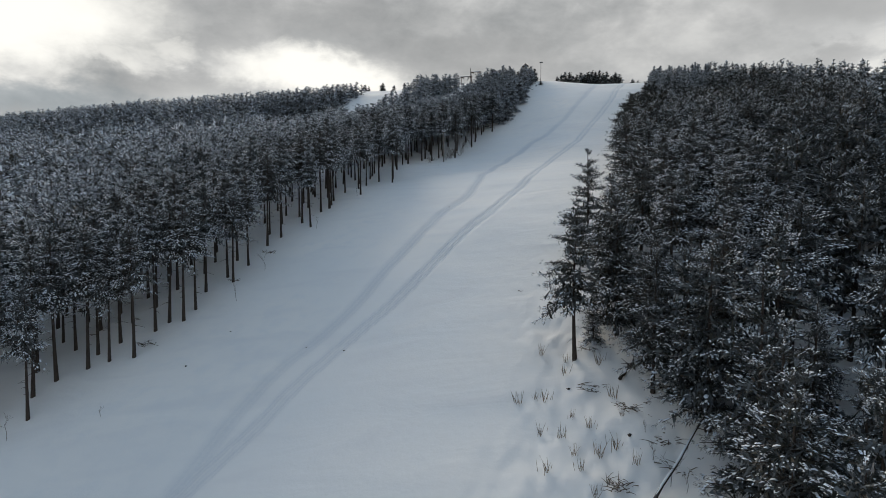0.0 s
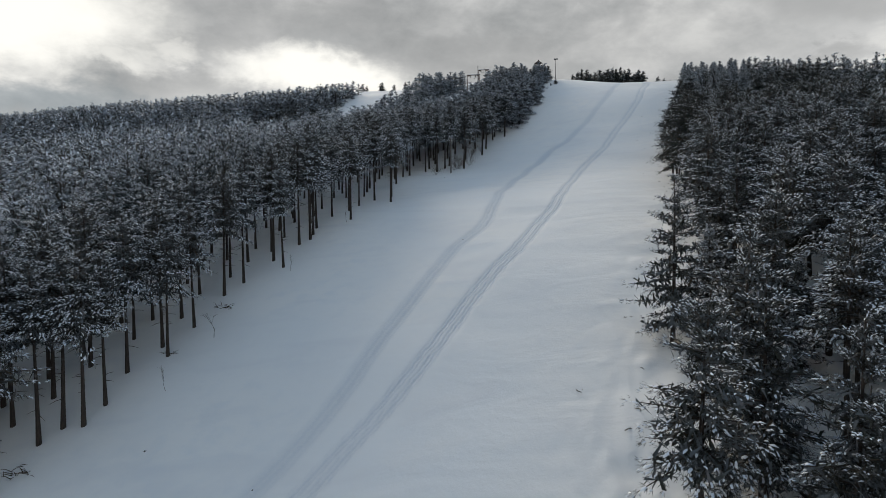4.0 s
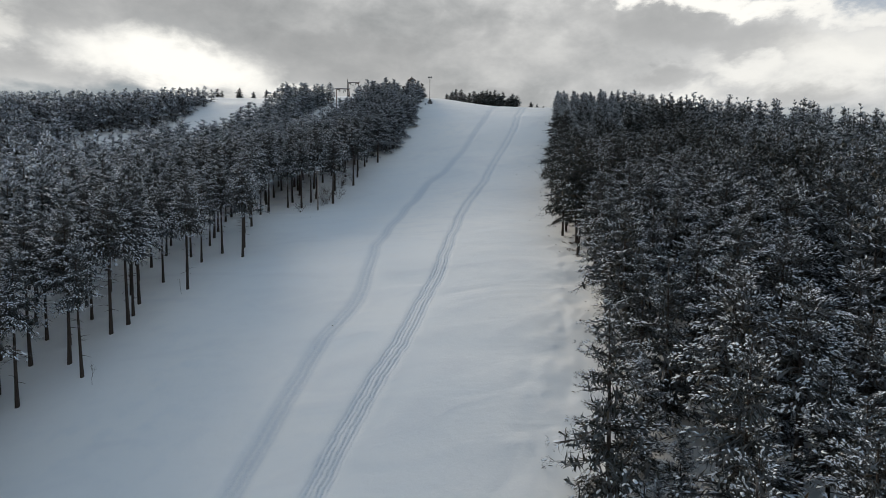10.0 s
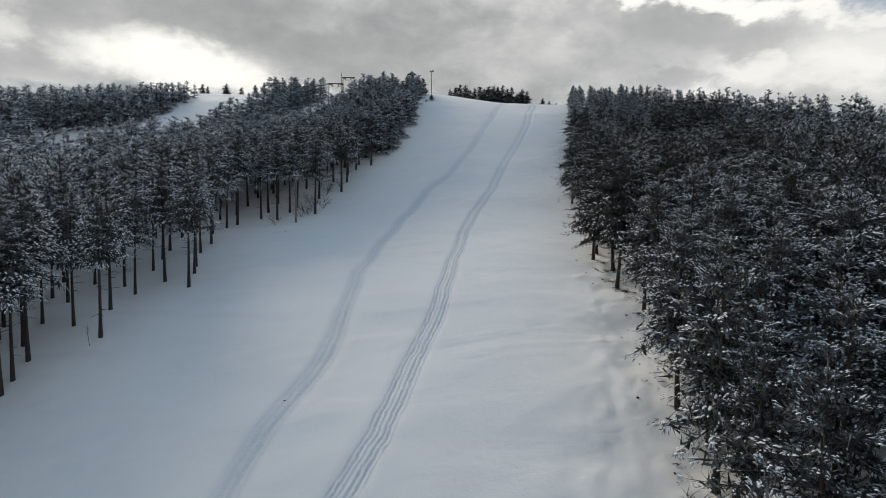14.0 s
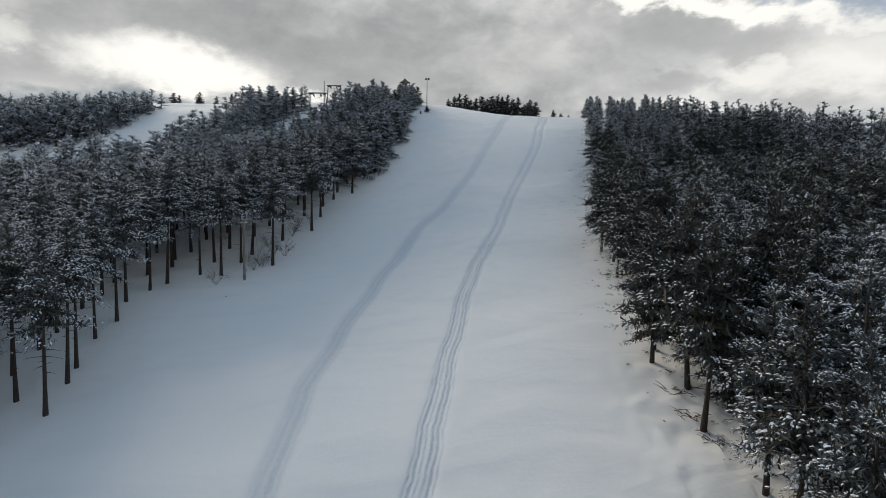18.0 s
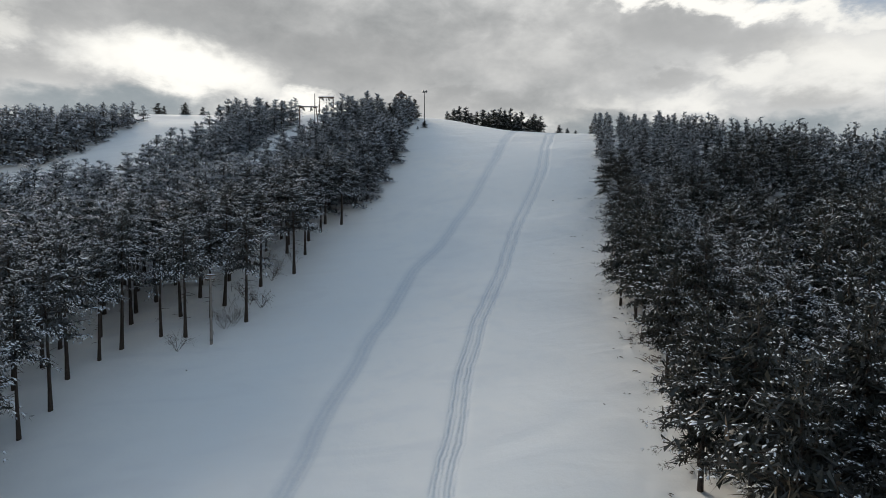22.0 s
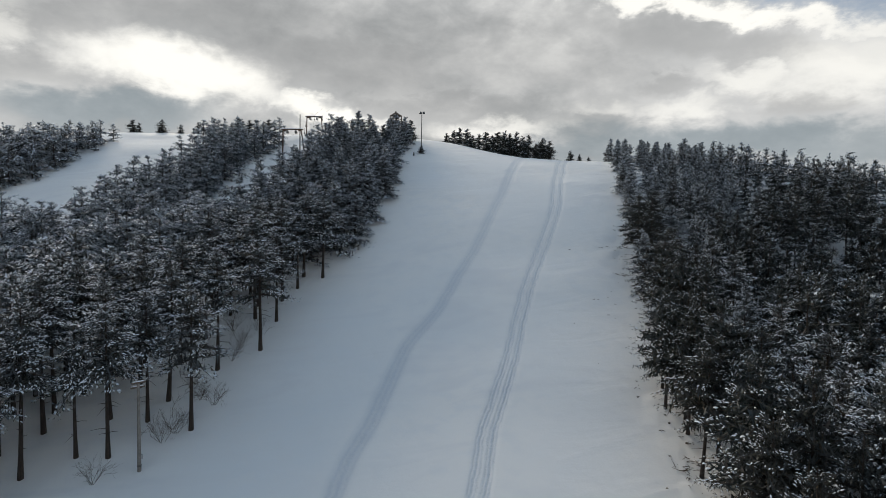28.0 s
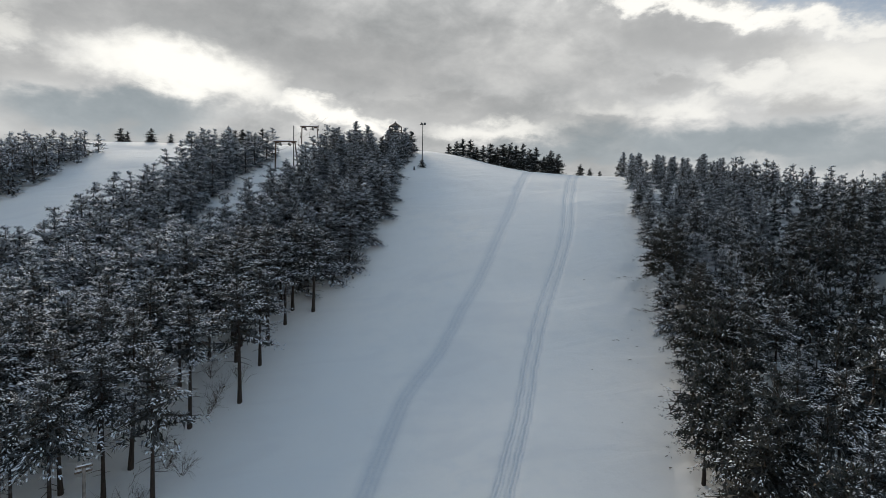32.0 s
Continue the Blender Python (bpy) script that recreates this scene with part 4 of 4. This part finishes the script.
def utility_pole(u, v, height):
    top = new("utility_pole")
    pole = part("pole", rod((0, 0, -0.6), (0, 0, height), 0.15, 0.10, 12), POLE_WOOD, top)
    part("base_strap", rod((0, 0, 0.35), (0, 0, 0.50), 0.165, 0.165, 12), STEEL, pole)
    part("junction_box", bar((0.16, -0.05, 0.95), (0.16, -0.05, 1.25), 0.14, 0.2), GLASS, top, "small pale metal box")
    for y, z in ((-0.12, height - 0.15), (0.12, height - 0.55)):
        arm = part("crossarm", bar((-0.5, y, z), (0.5, y, z), 0.09, 0.12), WOOD, top)
        part("snow", bar((-0.46, y, z + 0.08), (0.44, y, z + 0.08), 0.04, 0.11), LOAD, arm, "ridge of snow on the crossarm")
        for x in (-0.4, 0.4):
            part("insulator", rod((x, y, z + 0.05), (x, y, z + 0.22), 0.05, 0.03, 8), GLASS, arm)
    top.matrix_basis = Matrix.Translation(floor_uv(u, v)) @ pose(0, 0, 0, 0, 0, 30)
    return tagged(top, "pale grey wooden utility pole with two snowy crossarms", "pole")


utility_pole(126.6, -23.0, 7.0)


def branching(seed, height, stems, spread_out, twiggy, thick):
    """Bare bush: thin stems that fork."""
    r = np.random.default_rng(seed)
    out = []

    def grow_stem(p, d, l, w, depth):
        q = p + d * l * 0.5 + r.normal(0, 0.05, 3) * l
        e = p + d * l + r.normal(0, 0.06, 3) * l
        out.append(tube([p, q, e], (w, w * 0.8, w * 0.5), 3))
        if depth:
            for _ in range(twiggy):
                s = r.uniform(0.4, 1.0)
                nd = unit(d + r.normal(0, 0.55, 3) + (0, 0, 0.15))
                grow_stem(p + (e - p) * s, nd, l * r.uniform(0.4, 0.7), w * 0.55, depth - 1)

    for _ in range(stems):
        a = r.uniform(0, 6.28)
        d = unit(np.array([math.cos(a) * spread_out, math.sin(a) * spread_out, 1.0]))
        grow_stem(np.array([r.normal(0, 0.08), r.normal(0, 0.08), -0.1]), d, height * r.uniform(0.45, 0.75), thick, 2)
    return joined(out)


def scatter_things(name, label, category, group, models, mat, places, lo, hi):
    """Copies of a few models, one object each, set on the snow."""
    made = []
    for k, (u, v) in enumerate(places):
        if k < len(models):
            ob = tagged(new(name, mesh_of(name, *models[k], [mat])), label, category, group)
        else:
            ob = copy_thing(made[k % len(models)], Matrix())
        ob.matrix_basis = Matrix.Translation(floor_uv(u, v)) @ pose(0, 0, 0, 0, 0, rng.uniform(0, 360)) @ Matrix.Scale(rng.uniform(lo, hi), 4)
        made.append(ob)


def stalk_tuft(seed):
    r = np.random.default_rng(seed)
    out = []
    for _ in range(12):
        a, tilt, h = r.uniform(0, 6.28), r.uniform(0.05, 0.5), r.uniform(0.3, 0.95)
        root = np.array([r.normal(0, 0.14), r.normal(0, 0.14), -0.05])
        d = np.array([math.cos(a) * tilt, math.sin(a) * tilt, 1.0])
        out.append(tube([root, root + d * h * 0.6, root + d * h + (0, 0, -0.1 * tilt)], (0.014, 0.011, 0.004), 3))
    return joined(out)


def brush_heap(seed):
    """Low heap of dead twigs half under the snow."""
    r = np.random.default_rng(seed)
    out = []
    for _ in range(22):
        a = r.uniform(0, 6.28)
        p = np.array([r.normal(0, 0.35), r.normal(0, 0.3), r.uniform(-0.05, 0.1)])
        d = np.array([math.cos(a), math.sin(a), r.uniform(-0.05, 0.45)])
        l = r.uniform(0.3, 0.9)
        out.append(tube([p, p + d * l * 0.5 + (0, 0, 0.05), p + d * l], (0.024, 0.018, 0.006), 3))
    return joined(out)


def stump(seed):
    """Broken stump or root knob that pokes out of the snow."""
    r = np.random.default_rng(seed)
    z = np.array([-0.2, 0.02, 0.14, 0.24])
    v, f = tube(np.stack([r.normal(0, 0.02, 4), r.normal(0, 0.02, 4), z], -1), (0.26, 0.24, 0.20, 0.10), 9)
    v = v * (1 + r.normal(0, 0.10, v.shape))
    pieces = [(v, f)]
    for _ in range(7):
        a = r.uniform(0, 6.28)
        p = np.array([math.cos(a), math.sin(a), 0.25]) * 0.15
        pieces.append(tube([p, p * 2.2 + (0, 0, 0.05), p * 3.2 + (0, 0, r.uniform(-0.1, 0.12))], (0.035, 0.025, 0.008), 4))
    return joined(pieces)


STALKS = ((40.0, 17.7), (40.6, 18.9), (40.5, 19.6), (39.2, 21.7), (37.3, 21.3), (37.4, 19.9), (35.8, 22.4), (34.7, 23.0), (36.4, 23.9), (37.1, 24.8),
          (36.0, 26.2), (44.9, 20.3), (45.6, 18.2), (43.6, 20.4), (44.8, 22.8), (38.4, 23.0), (41.5, 24.2), (34.2, 21.0), (33.0, 24.2), (39.6, 25.0))
SAPLINGS = ((38.3, 26.5), (35.1, 28.1), (34.7, 28.9), (32.4, -15.3), (28.6, -21.2), (85.1, -22.0), (139.2, -27.8), (133.3, -24.8), (69.9, -19.7), (36.5, 27.0), (57.5, -19.0), (50.2, -17.0))
BRUSH = ((170.8, 18.0), (164.8, 17.7), (128.0, 18.9), (126.2, 19.8), (37.9, 27.7), (33.9, 25.5), (34.2, 25.0), (46.3, 21.8), (43.0, 27.6), (41.4, -20.4), (62.1, -21.7), (54.6, -21.1), (75.4, 21.1), (132.5, 17.7),
         (133.5, 19.1), (128.9, 19.6), (106.1, 19.6), (103.4, 19.9), (101.0, 20.6), (71.0, 21.5), (40.5, 25.4), (42.2, 22.6), (36.6, 28.4))
BUSHES = ((137.0, -24.9), (142.5, -24.4), (148.1, -27.3), (147.5, -23.6), (135.8, -22.4), (131.8, -23.7), (144.4, -24.8), (136.3, -24.1), (131.3, -23.2), (130.0, -23.6), (124.6, -25.3), (138.6, -26.2))
KNOBS = ((44.5, 0.3), (44.4, -3.7), (45.1, -13.3), (39.4, -13.4), (46.0, 25.6), (81.0, -3.7), (83.3, 19.3), (78.9, 21.1), (87.8, 20.1), (77.2, 20.3), (73.5, 21.3),
         (73.8, 21.8), (139.2, 17.6), (138.0, 17.7), (121.3, -22.2), (170.8, 18.3), (164.8, 18.0), (154.5, -26.3), (42.0, 21.0), (38.0, 25.6), (92.0, 19.4), (125.5, 18.6))
scatter_things("dry_grass", "tuft of dry brown stalks poking through the snow", "dry grass", "dry tufts", [stalk_tuft(i) for i in range(4)], DRY, STALKS, 0.8, 1.5)
scatter_things("bare_sapling", "thin leafless sapling standing in snow", "sapling", "bare saplings", [branching(40 + i, 2.2, 1, 0.12, 3, 0.022) for i in range(3)], TWIG, SAPLINGS, 0.6, 1.2)
scatter_things("brushwood", "low heap of dead branches half buried in snow", "brushwood", "brushwood heaps", [brush_heap(50 + i) for i in range(3)], TWIG, BRUSH, 0.8, 1.4)
scatter_things("bare_bush", "leafless brown bush at the forest edge", "bush", "bare bushes", [branching(60 + i, 2.0, 9, 0.65, 4, 0.012) for i in range(3)], TWIG, BUSHES, 1.0, 1.5)
scatter_things("tree_stump", "dark stump with roots poking out of the snow", "stump", "stumps", [stump(70 + i) for i in range(4)], BARK, KNOBS, 0.18, 0.45)


def fallen_trunk(a, b, lift, r0):
    p, q = floor_uv(*a), floor_uv(*b)
    p.z, q.z = p.z + 0.15, q.z + lift
    top = new("fallen_trunk")
    n = 8
    pts = [p.lerp(q, i / n) + Vector((0, 0, 0.10 * math.sin(i * 1.7))) for i in range(n + 1)]
    part_mesh("log", mesh_of("log", *tube(pts, np.linspace(r0, r0 * 0.4, n + 1), 8), [BARK], smooth=True), top)
    r = np.random.default_rng(5)
    for i in range(6):
        s = pts[2 + i % 6]
        e = s + Vector((r.normal(0, 0.5), r.normal(0, 0.5), r.uniform(-0.5, 0.5)))
        part_mesh("branch_stub", mesh_of("branch_stub", *tube([s, s.lerp(e, 0.5), e], (0.035, 0.025, 0.008), 4), [BARK]), top)
    part_mesh("snow", mesh_of("snow", *tube([v + Vector((0, 0, r0 * 0.75)) for v in pts[:6]], (0.02, 0.07, 0.06, 0.07, 0.05, 0.01), 6), [LOAD], smooth=True), top, "strip of snow on the log")
    return tagged(top, "thin fallen pine trunk leaning from the snow", "log")


fallen_trunk((33.2, 27.2), (40.1, 30.9), 2.2, 0.11)
fallen_trunk((74.6, 21.4), (75.2, 24.4), 0.2, 0.12)
fallen_trunk((43.1, 24.5), (45.2, 25.3), 0.15, 0.14)


def forest_litter():
    """Needle clumps, bark and twigs fallen on the snow along the edge of the eastern wood."""
    r = np.random.default_rng(91)
    out = []
    for _ in range(260):
        u = r.uniform(32, 172)
        v = float(east_edge(u)) - abs(r.normal(0, 2.6)) + 1.6
        base = np.array(floor_uv(u, v))
        for _ in range(int(r.integers(1, 5))):
            a, l = r.uniform(0, 6.28), r.uniform(0.08, 0.42)
            p = base + np.array([r.normal(0, 0.16), r.normal(0, 0.16), 0.03])
            d = np.array([math.cos(a), math.sin(a), r.uniform(-0.02, 0.30)])
            out.append(tube([p - d * l * 0.5, p + (0, 0, 0.03), p + d * l * 0.5], (0.012, 0.035, 0.008), 3))
    v, f = joined(out)
    return tagged(new("forest_litter", mesh_of("forest_litter", v, f, [TWIG])), "dark twigs and bark scattered on the snow", "litter", kind="stuff")


forest_litter()
